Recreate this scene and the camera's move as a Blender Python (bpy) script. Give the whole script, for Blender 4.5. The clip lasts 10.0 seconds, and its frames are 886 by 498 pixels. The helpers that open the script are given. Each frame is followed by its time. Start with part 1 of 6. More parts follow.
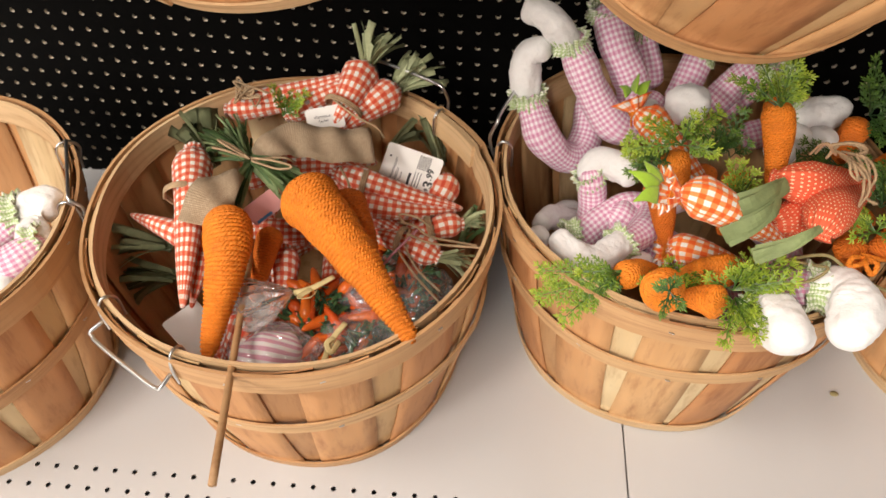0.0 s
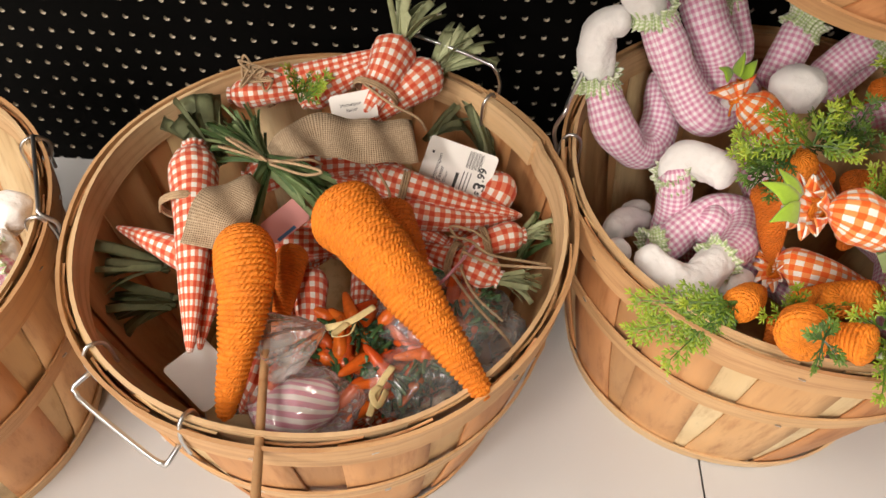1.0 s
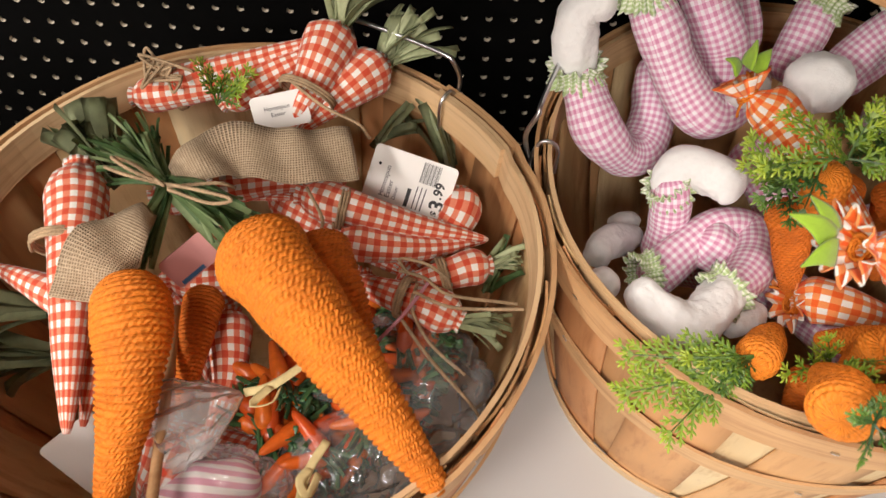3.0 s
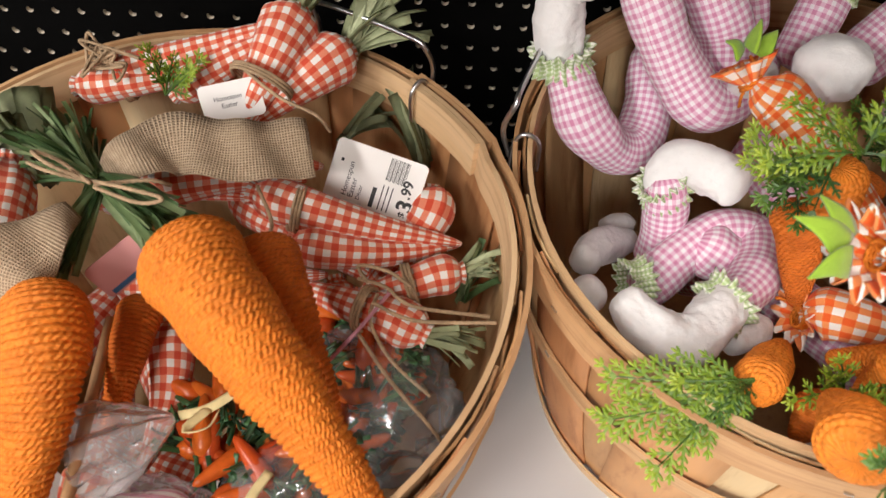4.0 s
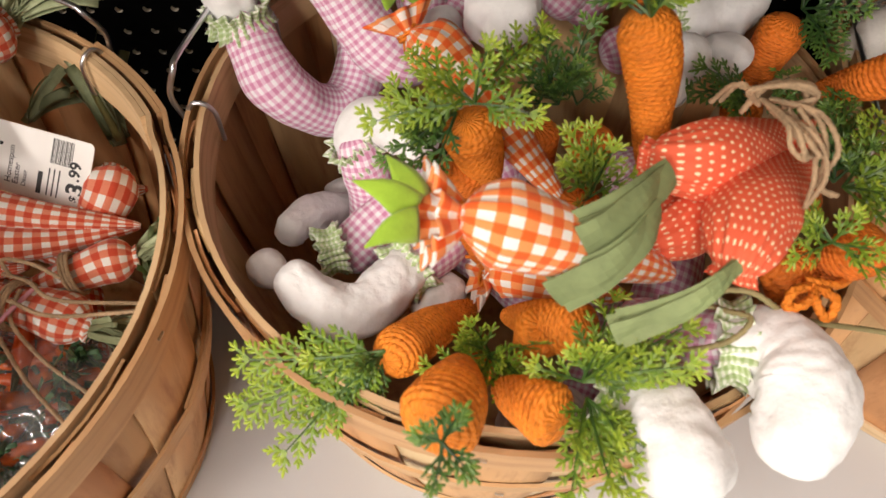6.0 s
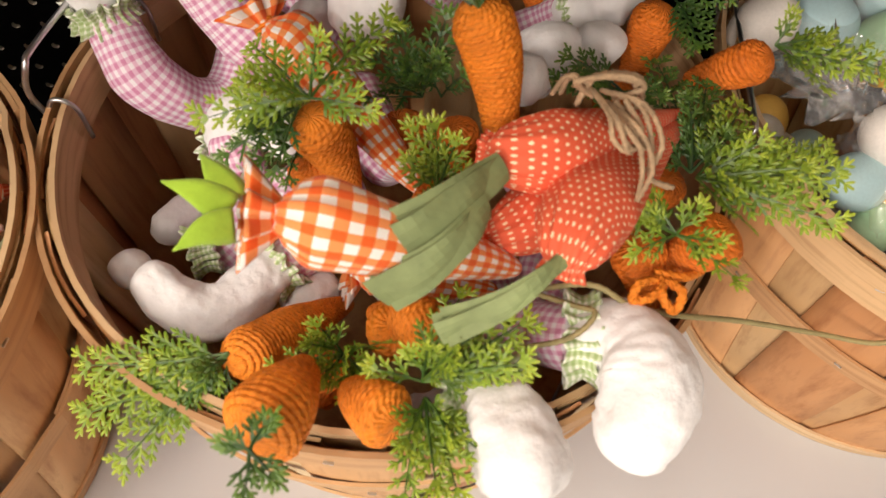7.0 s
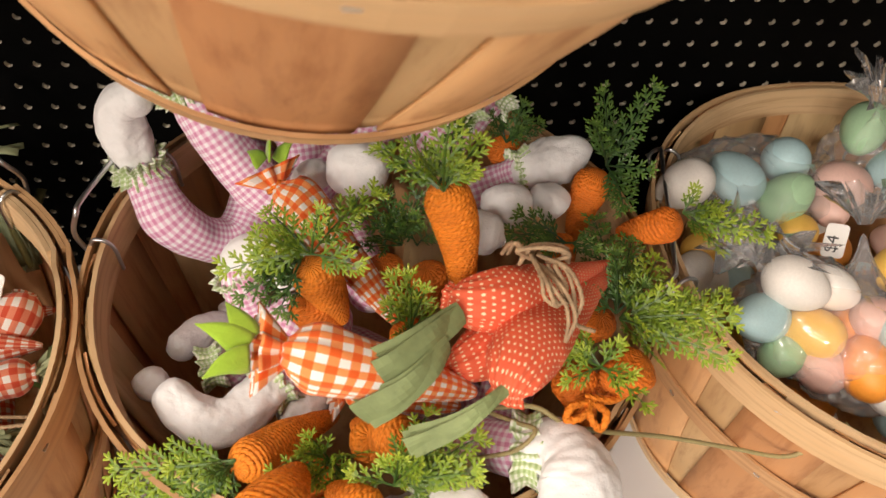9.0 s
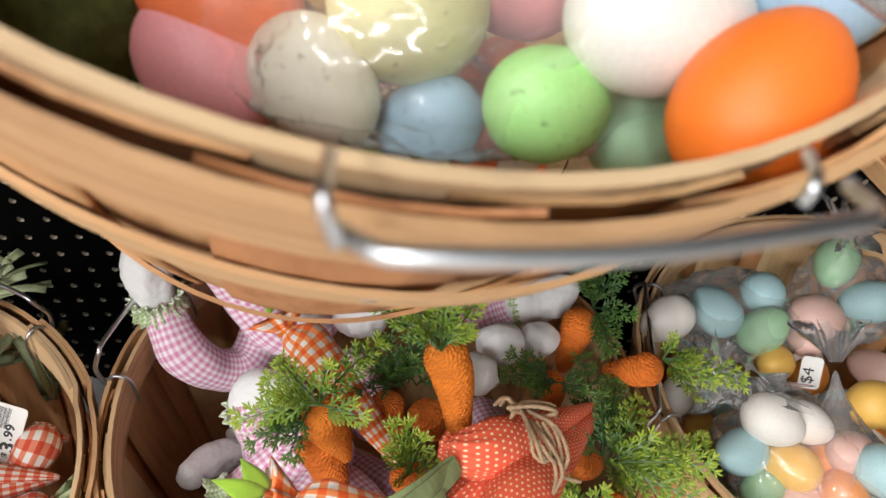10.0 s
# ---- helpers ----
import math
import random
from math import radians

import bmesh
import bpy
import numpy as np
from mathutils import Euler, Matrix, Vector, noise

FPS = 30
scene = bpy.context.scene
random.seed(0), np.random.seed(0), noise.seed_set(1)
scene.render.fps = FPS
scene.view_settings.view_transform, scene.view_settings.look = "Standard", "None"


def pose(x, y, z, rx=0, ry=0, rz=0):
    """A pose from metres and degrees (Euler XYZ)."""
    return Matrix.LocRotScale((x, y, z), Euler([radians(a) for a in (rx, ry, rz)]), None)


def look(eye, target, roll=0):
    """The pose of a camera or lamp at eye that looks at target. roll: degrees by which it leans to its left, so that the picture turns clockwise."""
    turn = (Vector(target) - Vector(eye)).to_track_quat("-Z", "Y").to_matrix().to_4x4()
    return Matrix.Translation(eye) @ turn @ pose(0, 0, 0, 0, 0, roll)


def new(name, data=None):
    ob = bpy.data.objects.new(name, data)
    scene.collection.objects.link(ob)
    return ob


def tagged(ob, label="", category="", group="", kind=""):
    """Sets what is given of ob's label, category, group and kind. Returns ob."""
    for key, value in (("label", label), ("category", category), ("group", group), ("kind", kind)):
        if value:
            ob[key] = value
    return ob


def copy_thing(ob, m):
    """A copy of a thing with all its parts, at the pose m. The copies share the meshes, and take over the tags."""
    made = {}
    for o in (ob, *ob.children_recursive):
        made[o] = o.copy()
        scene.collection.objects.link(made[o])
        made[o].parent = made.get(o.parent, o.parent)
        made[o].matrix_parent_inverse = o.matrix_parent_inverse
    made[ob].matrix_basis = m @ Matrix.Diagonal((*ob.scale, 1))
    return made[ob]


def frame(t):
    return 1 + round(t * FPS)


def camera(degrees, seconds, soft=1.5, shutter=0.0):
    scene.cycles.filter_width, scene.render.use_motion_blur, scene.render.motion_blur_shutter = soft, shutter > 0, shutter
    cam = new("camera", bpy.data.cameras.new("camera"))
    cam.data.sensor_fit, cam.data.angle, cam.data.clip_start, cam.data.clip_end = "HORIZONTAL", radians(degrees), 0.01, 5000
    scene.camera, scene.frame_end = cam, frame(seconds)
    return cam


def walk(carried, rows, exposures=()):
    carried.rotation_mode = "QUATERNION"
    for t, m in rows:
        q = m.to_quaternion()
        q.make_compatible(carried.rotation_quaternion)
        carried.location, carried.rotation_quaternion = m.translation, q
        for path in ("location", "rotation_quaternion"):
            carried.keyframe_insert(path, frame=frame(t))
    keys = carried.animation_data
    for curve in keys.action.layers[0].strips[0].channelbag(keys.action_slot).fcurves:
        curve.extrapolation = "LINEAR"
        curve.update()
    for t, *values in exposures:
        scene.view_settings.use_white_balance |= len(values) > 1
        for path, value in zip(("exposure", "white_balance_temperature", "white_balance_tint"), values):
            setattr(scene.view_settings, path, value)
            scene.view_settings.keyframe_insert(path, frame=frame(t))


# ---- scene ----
cam = camera(62.2, 10.0)
cam.data.dof.use_dof = True
cam.data.dof.focus_distance, cam.data.dof.aperture_fstop = 0.60, 12.0
PATH = [
    (0, (0.013, -0.881, 0.889), (-0.1, 0.426, -0.62), 0.0),
    (0.5, (-0.038, -0.811, 0.848), (-0.116, 0.465, -0.69), 1.0),
    (1, (-0.076, -0.75, 0.81), (-0.12, 0.485, -0.763), 1.7),
    (1.5, (-0.097, -0.703, 0.783), (-0.105, 0.495, -0.818), 2.4),
    (2, (-0.105, -0.676, 0.766), (-0.09, 0.514, -0.841), 2.9),
    (2.5, (-0.079, -0.657, 0.76), (-0.059, 0.524, -0.854), 3.0),
    (4, (-0.021, -0.596, 0.696), (-0.053, 0.587, -0.916), 1.2),
    (4.5, (0.015, -0.59, 0.693), (0.023, 0.582, -0.927), 1.9),
    (5, (0.073, -0.58, 0.694), (0.105, 0.553, -0.954), 1.4),
    (5.5, (0.122, -0.575, 0.686), (0.195, 0.534, -0.977), 2.0),
    (7, (0.232, -0.57, 0.679), (0.403, 0.487, -1.01), 4.5),
    (7.5, (0.258, -0.569, 0.691), (0.448, 0.521, -0.975), 5.1),
    (8, (0.252, -0.575, 0.714), (0.454, 0.555, -0.924), 5.7),
    (8.5, (0.243, -0.593, 0.742), (0.459, 0.596, -0.851), 6.1),
    (9, (0.233, -0.606, 0.772), (0.455, 0.658, -0.762), 6.1),
    (9.5, (0.231, -0.603, 0.809), (0.462, 0.733, -0.661), 6.1),
    (10, (0.229, -0.594, 0.843), (0.46, 0.815, -0.558), 6.0),
]
walk(cam, [(t, look(eye, target, roll)) for t, eye, target, roll in PATH],
     [(0.0, 0.0, 6650, 12), (1.0, 0.0, 6780, 12), (2.5, 0.06, 6620, 12), (4.5, 0.08, 6150, 12), (5.5, 0.06, 6350, 12), (7.0, 0.06, 6850, 15), (9.0, 0.06, 6850, 14), (9.5, 0.05, 6150, 10), (10.0, 0.05, 5850, 8)])

# ---- world and lights ----
world = bpy.data.worlds.new("world")
scene.world = world
world.use_nodes = True
world.node_tree.nodes["Background"].inputs[0].default_value = (1.0, 0.93, 0.84, 1)
world.node_tree.nodes["Background"].inputs[1].default_value = 0.25
scene.view_settings.exposure = 0.0


def lamp(name, x, y, z, sx, sy, power, colour):
    data = bpy.data.lights.new(name, "AREA")
    data.shape, data.size, data.size_y, data.energy, data.color = "RECTANGLE", sx, sy, power, colour
    ob = new(name, data)
    ob.matrix_world = pose(x, y, z)
    return tagged(ob, "long white fluorescent ceiling light of the shop", "ceiling light", "ceiling lights")


for ly, power in ((-1.5, 42), (-3.9, 92), (-6.3, 135)):
    for lx, share_ in ((-3.2, 2.15), (-0.7, 1.05), (1.8, 0.07)):
        lamp("ceiling_light", lx, ly, 3.35, 0.35, 1.5, power * share_, (1.0, 0.93, 0.85))


# ---- materials ----
def material(name, rough=0.7, metal=0.0):
    m = bpy.data.materials.new(name)
    m.use_nodes = True
    nt = m.node_tree
    b = nt.nodes["Principled BSDF"]
    b.inputs["Roughness"].default_value = rough
    b.inputs["Metallic"].default_value = metal
    return m, nt, b


def node(nt, kind, **vals):
    n = nt.nodes.new(kind)
    for k, v in vals.items():
        n.inputs[k].default_value = v
    return n


def ramp(nt, fac, stops):
    n = nt.nodes.new("ShaderNodeValToRGB")
    while len(n.color_ramp.elements) < len(stops):
        n.color_ramp.elements.new(0.5)
    for e, (p, c) in zip(n.color_ramp.elements, stops):
        e.position, e.color = p, (*c, 1)
    nt.links.new(fac, n.inputs[0])
    return n.outputs[0]


def mix(nt, fac, a, b, mode="MIX"):
    n = nt.nodes.new("ShaderNodeMix")
    n.data_type, n.blend_type = "RGBA", mode
    for sock, v in ((n.inputs[0], fac), (n.inputs[6], a), (n.inputs[7], b)):
        if isinstance(v, (int, float)):
            sock.default_value = v
        elif isinstance(v, tuple):
            sock.default_value = (*v, 1)
        else:
            nt.links.new(v, sock)
    return n.outputs[2]


def math_node(nt, op, a, b=0.0):
    n = nt.nodes.new("ShaderNodeMath")
    n.operation = op
    for sock, v in ((n.inputs[0], a), (n.inputs[1], b)):
        if isinstance(v, (int, float)):
            sock.default_value = v
        else:
            nt.links.new(v, sock)
    return n.outputs[0]


def coords(nt, which="Object", scale=(1, 1, 1)):
    t = nt.nodes.new("ShaderNodeTexCoord")
    m = nt.nodes.new("ShaderNodeMapping")
    m.inputs["Scale"].default_value = scale
    nt.links.new(t.outputs[which], m.inputs[0])
    return m.outputs[0]


def noise_tex(nt, vec, scale, detail=4.0, rough=0.55):
    n = node(nt, "ShaderNodeTexNoise", Scale=scale, Detail=detail, Roughness=rough)
    nt.links.new(vec, n.inputs["Vector"])
    return n.outputs["Fac"]


def bump(nt, b, height, strength=0.3, distance=0.001):
    n = node(nt, "ShaderNodeBump", Strength=strength, Distance=distance)
    nt.links.new(height, n.inputs["Height"])
    nt.links.new(n.outputs[0], b.inputs["Normal"])


def obj_random(nt):
    return nt.nodes.new("ShaderNodeObjectInfo").outputs["Random"]


def island_random(nt):
    return nt.nodes.new("ShaderNodeNewGeometry").outputs["Random Per Island"]


def wood(name, stops, grain, rough=0.62):
    m, nt, b = material(name, rough)
    vec = coords(nt, "Object", grain)
    off = nt.nodes.new("ShaderNodeVectorMath")
    off.operation = "ADD"
    r = obj_random(nt)
    comb = nt.nodes.new("ShaderNodeCombineXYZ")
    for i in range(3):
        nt.links.new(math_node(nt, "MULTIPLY", r, 37.0 + 11 * i), comb.inputs[i])
    nt.links.new(vec, off.inputs[0])
    nt.links.new(comb.outputs[0], off.inputs[1])
    fine = noise_tex(nt, off.outputs[0], 1.0, 5.0, 0.65)
    broad = noise_tex(nt, coords(nt, "Object", tuple(s * 0.12 + 4 for s in grain)), 1.0, 2.0)
    base = ramp(nt, r, stops)
    g = ramp(nt, fine, [(0.28, (0.60, 0.46, 0.36)), (0.50, (1, 1, 1)), (0.75, (1.10, 1.06, 1.0))])
    w = ramp(nt, broad, [(0.35, (0.86, 0.80, 0.74)), (0.6, (1, 1, 1))])
    c = mix(nt, 1.0, mix(nt, 0.8, base, g, "MULTIPLY"), w, "MULTIPLY")
    nt.links.new(c, b.inputs["Base Color"])
    bump(nt, b, fine, 0.35, 0.0008)
    return m


M_STAVE = wood("veneer_stave", [(0.0, (0.50, 0.235, 0.095)), (0.45, (0.60, 0.32, 0.14)), (0.8, (0.64, 0.37, 0.17)), (1.0, (0.68, 0.44, 0.22))], (70, 70, 5))
# Darker stops lowered to put some of the baskets' inner shade into the colour.
M_STAVE_IN = wood("veneer_inner", [(0.0, (0.43, 0.22, 0.095)), (0.35, (0.54, 0.33, 0.155)), (0.7, (0.64, 0.47, 0.25)), (1.0, (0.72, 0.58, 0.35))], (70, 70, 5))
M_HOOP = wood("veneer_hoop", [(0.0, (0.54, 0.31, 0.145)), (0.5, (0.63, 0.41, 0.21)), (1.0, (0.70, 0.52, 0.31))], (7, 7, 170))
M_WIRE = material("galvanised_wire", 0.32, 1.0)[0]
M_WIRE.node_tree.nodes["Principled BSDF"].inputs["Base Color"].default_value = (0.62, 0.63, 0.64, 1)


def plain(name, colour, rough=0.7, var=0.15, scale=40.0, bumped=0.2, sheen=0.0):
    m, nt, b = material(name, rough)
    n = noise_tex(nt, coords(nt, "Object"), scale, 5.0, 0.6)
    big = noise_tex(nt, coords(nt, "Object"), scale * 0.13, 2.0)
    lo = tuple(c * (1 - var) for c in colour)
    hi = tuple(min(1, c * (1 + var)) for c in colour)
    c = mix(nt, 0.5, ramp(nt, n, [(0.3, lo), (0.7, hi)]), ramp(nt, big, [(0.3, lo), (0.7, hi)]))
    nt.links.new(c, b.inputs["Base Color"])
    b.inputs["Sheen Weight"].default_value = sheen
    if bumped:
        bump(nt, b, n, bumped, 0.001)
    return m


M_WHITE_METAL = plain("white_enamelled_metal", (0.53, 0.53, 0.53), 0.4, 0.03, 6.0, 0.02)
M_PEG = plain("black_pegboard", (0.0018, 0.0017, 0.0016), 0.6, 0.25, 9.0, 0.03)
M_PEG.node_tree.nodes['Principled BSDF'].inputs['Specular IOR Level'].default_value = 0.06
M_PEG_EDGE = plain("bare_hole_edge", (0.62, 0.55, 0.44), 0.6, 0.1, 60.0, 0)
M_DARK = plain("dark_gap", (0.01, 0.01, 0.01), 0.9, 0.1, 10.0, 0)
# Room shell albedos steer light: pale floor lifts bounce, dark walls and ceiling cut fill.
M_FLOOR = plain("vinyl_floor", (0.62, 0.59, 0.55), 0.35, 0.06, 3.0, 0.02)
M_WALL = plain("stocked_aisle", (0.08, 0.07, 0.06), 0.8, 0.3, 3.0, 0.1)
M_CEIL = plain("ceiling_panel", (0.09, 0.088, 0.085), 0.9, 0.05, 20.0, 0.1)


# ---- mesh helpers ----
def part(name, bm, mat, parent=None, label="", smooth=True):
    me = bpy.data.meshes.new(name)
    bm.to_mesh(me)
    bm.free()
    for m in (mat if isinstance(mat, (list, tuple)) else [mat]):
        me.materials.append(m)
    if smooth:
        me.polygons.foreach_set("use_smooth", [True] * len(me.polygons))
    ob = new(name, me)
    if parent is not None:
        ob.parent = parent
    if label:
        ob["label"] = label
    return ob


def mesh_ob(name, verts, faces, mat, parent=None, label="", smooth=True, uvs=None):
    me = bpy.data.meshes.new(name)
    me.from_pydata([tuple(v) for v in verts], [], faces)
    for m in (mat if isinstance(mat, (list, tuple)) else [mat]):
        me.materials.append(m)
    if smooth:
        me.polygons.foreach_set("use_smooth", [True] * len(me.polygons))
    if uvs is not None:
        layer = me.uv_layers.new(name="UVMap")
        for p in me.polygons:
            for li, co in zip(p.loop_indices, uvs[p.index]):
                layer.data[li].uv = co
    ob = new(name, me)
    if parent is not None:
        ob.parent = parent
    if label:
        ob["label"] = label
    return ob


def share(ob, m, parent, name=None):
    """Another object on the same mesh."""
    o = new(name or ob.name.split(".")[0], ob.data)
    o.parent = parent
    o.matrix_basis = m
    return o


def thing(name, m, label, category, group="", kind=""):
    ob = new(name)
    ob.empty_display_size = 0.05
    ob.matrix_basis = m
    return tagged(ob, label, category, group, kind)


def box_bm(x0, y0, z0, x1, y1, z1, bevel=0.0):
    bm = bmesh.new()
    bmesh.ops.create_cube(bm, size=1.0)
    for v in bm.verts:
        v.co = Vector(((x0 + x1) / 2 + v.co.x * (x1 - x0), (y0 + y1) / 2 + v.co.y * (y1 - y0), (z0 + z1) / 2 + v.co.z * (z1 - z0)))
    if bevel:
        bmesh.ops.bevel(bm, geom=bm.edges[:], offset=bevel, segments=2, profile=0.5, affect="EDGES")
    return bm


def spline(pts, n):
    """n + 1 points, evenly spaced, on a Catmull-Rom curve through pts."""
    raw = catmull(pts, 8 * len(pts) + n)
    acc = [0.0]
    for a, b in zip(raw, raw[1:]):
        acc.append(acc[-1] + (b - a).length)
    out, j = [], 0
    for i in range(n + 1):
        d = acc[-1] * i / n
        while j < len(acc) - 2 and acc[j + 1] < d:
            j += 1
        out.append(raw[j].lerp(raw[j + 1], (d - acc[j]) / max(1e-9, acc[j + 1] - acc[j])))
    return out


def catmull(pts, n):
    p = [Vector(q) for q in pts]
    p = [2 * p[0] - p[1]] + p + [2 * p[-1] - p[-2]]
    out = []
    k = len(p) - 3
    for i in range(n + 1):
        u = i / n * k
        j = min(int(u), k - 1)
        t = u - j
        a, b, c, d = p[j:j + 4]
        out.append(0.5 * ((2 * b) + (c - a) * t + (2 * a - 5 * b + 4 * c - d) * t * t + (3 * b - a - 3 * c + d) * t ** 3))
    return out


def lerp_list(vals, u):
    x = u * (len(vals) - 1)
    i = min(int(x), len(vals) - 2)
    return vals[i] + (vals[i + 1] - vals[i]) * (x - i)


def tube_data(line, radius, segs=12, flat=1.0, slanted=False, close=True, up=None):
    """Vertices, faces and metre uvs of a tube along line; radius(u, angle, s); flat squashes it across."""
    n = len(line)
    verts, uvs_v = [], []
    t0 = (line[1] - line[0]).normalized()
    ref = up or (Vector((0, 0, 1)) if abs(t0.z) < 0.9 else Vector((1, 0, 0)))
    side = t0.cross(ref).normalized()
    s, along, lens_axis = 0.0, 0.0, 0.0
    lens = []
    for i in range(n):
        t = (line[min(i + 1, n - 1)] - line[max(i - 1, 0)]).normalized()
        side = (side - t * side.dot(t)).normalized()
        nor = side.cross(t)
        if i:
            s += (line[i] - line[i - 1]).length
            dr = radius(i / (n - 1), 0.0, s) - radius((i - 1) / (n - 1), 0.0, lens_axis)
            along += math.hypot(s - lens_axis, dr if slanted else 0.0)
        lens_axis = s
        lens.append(along)
        for k in range(segs):
            a = 2 * math.pi * k / segs
            r = radius(i / (n - 1), a, s)
            verts.append(line[i] + side * (math.cos(a) * r) + nor * (math.sin(a) * r * flat))
    faces, uvs = [], []
    rm = max(radius(u / 10, 0.0, s * u / 10) for u in range(11))
    for i in range(n - 1):
        for k in range(segs):
            k2 = (k + 1) % segs
            faces.append((i * segs + k, i * segs + k2, (i + 1) * segs + k2, (i + 1) * segs + k))
            ua, ub = 2 * math.pi * rm * k / segs, 2 * math.pi * rm * (k + 1) / segs
            uvs.append(((ua, lens[i]), (ub, lens[i]), (ub, lens[i + 1]), (ua, lens[i + 1])))
    if close:
        for base, i, flip in ((0, 0, True), ((n - 1) * segs, n - 1, False)):
            c = len(verts)
            verts.append(line[i].copy())
            for k in range(segs):
                k2 = (k + 1) % segs
                f = (base + k, base + k2, c)
                faces.append(f if not flip else (base + k2, base + k, c))
                ua = 2 * math.pi * rm * k / segs
                tri = ((ua, lens[i]), (ua + 2 * math.pi * rm / segs, lens[i]), (ua, lens[i]))
                uvs.append(tri if not flip else (tri[1], tri[0], tri[2]))
    return verts, faces, uvs


def joined(chunks):
    verts, faces, uvs = [], [], []
    for v, f, u in chunks:
        o = len(verts)
        verts += v
        faces += [tuple(i + o for i in q) for q in f]
        uvs += u
    return verts, faces, uvs


def wire_data(pts, r, n=40, segs=7):
    return tube_data(spline(pts, n), lambda u, a, s: r, segs)


# ---- setting ----
WALL_Y = 0.0
DECK_FRONT = -0.66
DECK_Z = 0.022
TALL = 0.288


def deck():
    """White shelf deck, in two panels with a seam, with rows of small holes near its front."""
    pitch, rows = 0.0249, (-0.5275, -0.5524)
    for x0, x1, nm in ((-1.6, 0.2045, "shelf_panel"), (0.2065, 1.9, "shelf_panel")):
        verts, faces = [], []

        def quad(a, b, c, d):
            o = len(verts)
            verts.extend((a, b, c, d))
            faces.append((o, o + 1, o + 2, o + 3))
        half = pitch / 2
        first = -0.5250 + math.ceil((x0 + 0.5250 + half) / pitch) * pitch
        count = int((x1 - half - first) / pitch) + 1
        xs0, xs1 = first - half, first + (count - 0.5) * pitch
        ya, yb = rows[0] + half, rows[1] - half
        quad((x0, ya, DECK_Z), (x1, ya, DECK_Z), (x1, 0.02, DECK_Z), (x0, 0.02, DECK_Z))
        quad((x0, DECK_FRONT, DECK_Z), (x1, DECK_FRONT, DECK_Z), (x1, yb, DECK_Z), (x0, yb, DECK_Z))
        quad((x0, yb, DECK_Z), (xs0, yb, DECK_Z), (xs0, ya, DECK_Z), (x0, ya, DECK_Z))
        quad((xs1, yb, DECK_Z), (x1, yb, DECK_Z), (x1, ya, DECK_Z), (xs1, ya, DECK_Z))
        dark = []
        for y in rows:
            for i in range(count):
                hole_cell(verts, faces, dark, Vector((first + i * pitch, y, DECK_Z)), Vector((1, 0, 0)), Vector((0, 1, 0)), half, 0.0031, 0.004)
        quad((x0, DECK_FRONT, -0.15), (x1, DECK_FRONT, -0.15), (x1, DECK_FRONT, DECK_Z), (x0, DECK_FRONT, DECK_Z))
        ob = mesh_ob(nm, verts, faces, [M_WHITE_METAL, M_DARK], smooth=False)
        for i in dark:
            ob.data.polygons[i].material_index = 1
        tagged(ob, "white enamelled steel shelf deck with small holes", "shelf", kind="structure")


def hole_cell(verts, faces, inner, c, u, v, half, r, depth):
    """A square cell with a round hole of that depth in it."""
    n = u.cross(v)
    o = len(verts)
    k = 12
    for i in range(k):
        a = 2 * math.pi * (i + 0.5) / k
        d = u * math.cos(a) + v * math.sin(a)
        m = max(abs(math.cos(a)), abs(math.sin(a)))
        verts.append(c + d * (half / m))
    for i in range(k):
        a = 2 * math.pi * (i + 0.5) / k
        verts.append(c + (u * math.cos(a) + v * math.sin(a)) * r)
    for i in range(k):
        a = 2 * math.pi * (i + 0.5) / k
        verts.append(c + (u * math.cos(a) + v * math.sin(a)) * r - n * depth)
    for i, (su, sv) in enumerate(((1, 1), (-1, 1), (-1, -1), (1, -1))):
        verts.append(c + u * half * su + v * half * sv)
    corner = {1: 0, 4: 1, 7: 2, 10: 3}
    for i in range(k):
        j = (i + 1) % k
        if i in corner:
            faces.append((o + i, o + 3 * k + corner[i], o + j, o + k + j, o + k + i))
        else:
            faces.append((o + i, o + j, o + k + j, o + k + i))
        inner.append(len(faces))
        faces.append((o + k + i, o + k + j, o + 2 * k + j, o + 2 * k + i))


def pegboard():
    pitch, half = 0.0254, 0.0127
    verts, faces, inner = [], [], []
    x0, z0 = -0.675 - 30 * pitch, 0.327 - 13 * pitch
    nx, nz = 110, 40
    for j in range(nz):
        for i in range(nx):
            hole_cell(verts, faces, inner, Vector((x0 + i * pitch, WALL_Y, z0 + j * pitch)), Vector((1, 0, 0)), Vector((0, 0, 1)), half, 0.0036, 0.005)
    o = len(verts)
    xa, xb, za, zb = x0 - half, x0 + (nx - 0.5) * pitch, z0 - half, z0 + (nz - 0.5) * pitch
    for a, b, c, d in ((xa, xb, -0.2, za), (xa, xb, zb, 2.4)):
        o = len(verts)
        verts += [Vector((a, WALL_Y, c)), Vector((b, WALL_Y, c)), Vector((b, WALL_Y, d)), Vector((a, WALL_Y, d))]
        faces.append((o, o + 1, o + 2, o + 3))
    o = len(verts)
    verts += [Vector((xa, 0.03, -0.2)), Vector((xb, 0.03, -0.2)), Vector((xb, 0.03, 2.4)), Vector((xa, 0.03, 2.4))]
    back = len(faces)
    faces.append((o, o + 1, o + 2, o + 3))
    ob = mesh_ob("wall_back", verts, faces, [M_PEG, M_PEG_EDGE, M_DARK], smooth=False)
    idx = np.zeros(len(faces), dtype=np.int32)
    idx[inner] = 1
    idx[back] = 2
    ob.data.polygons.foreach_set("material_index", idx)
    tagged(ob, "black pegboard back wall with round holes", "pegboard", kind="structure")


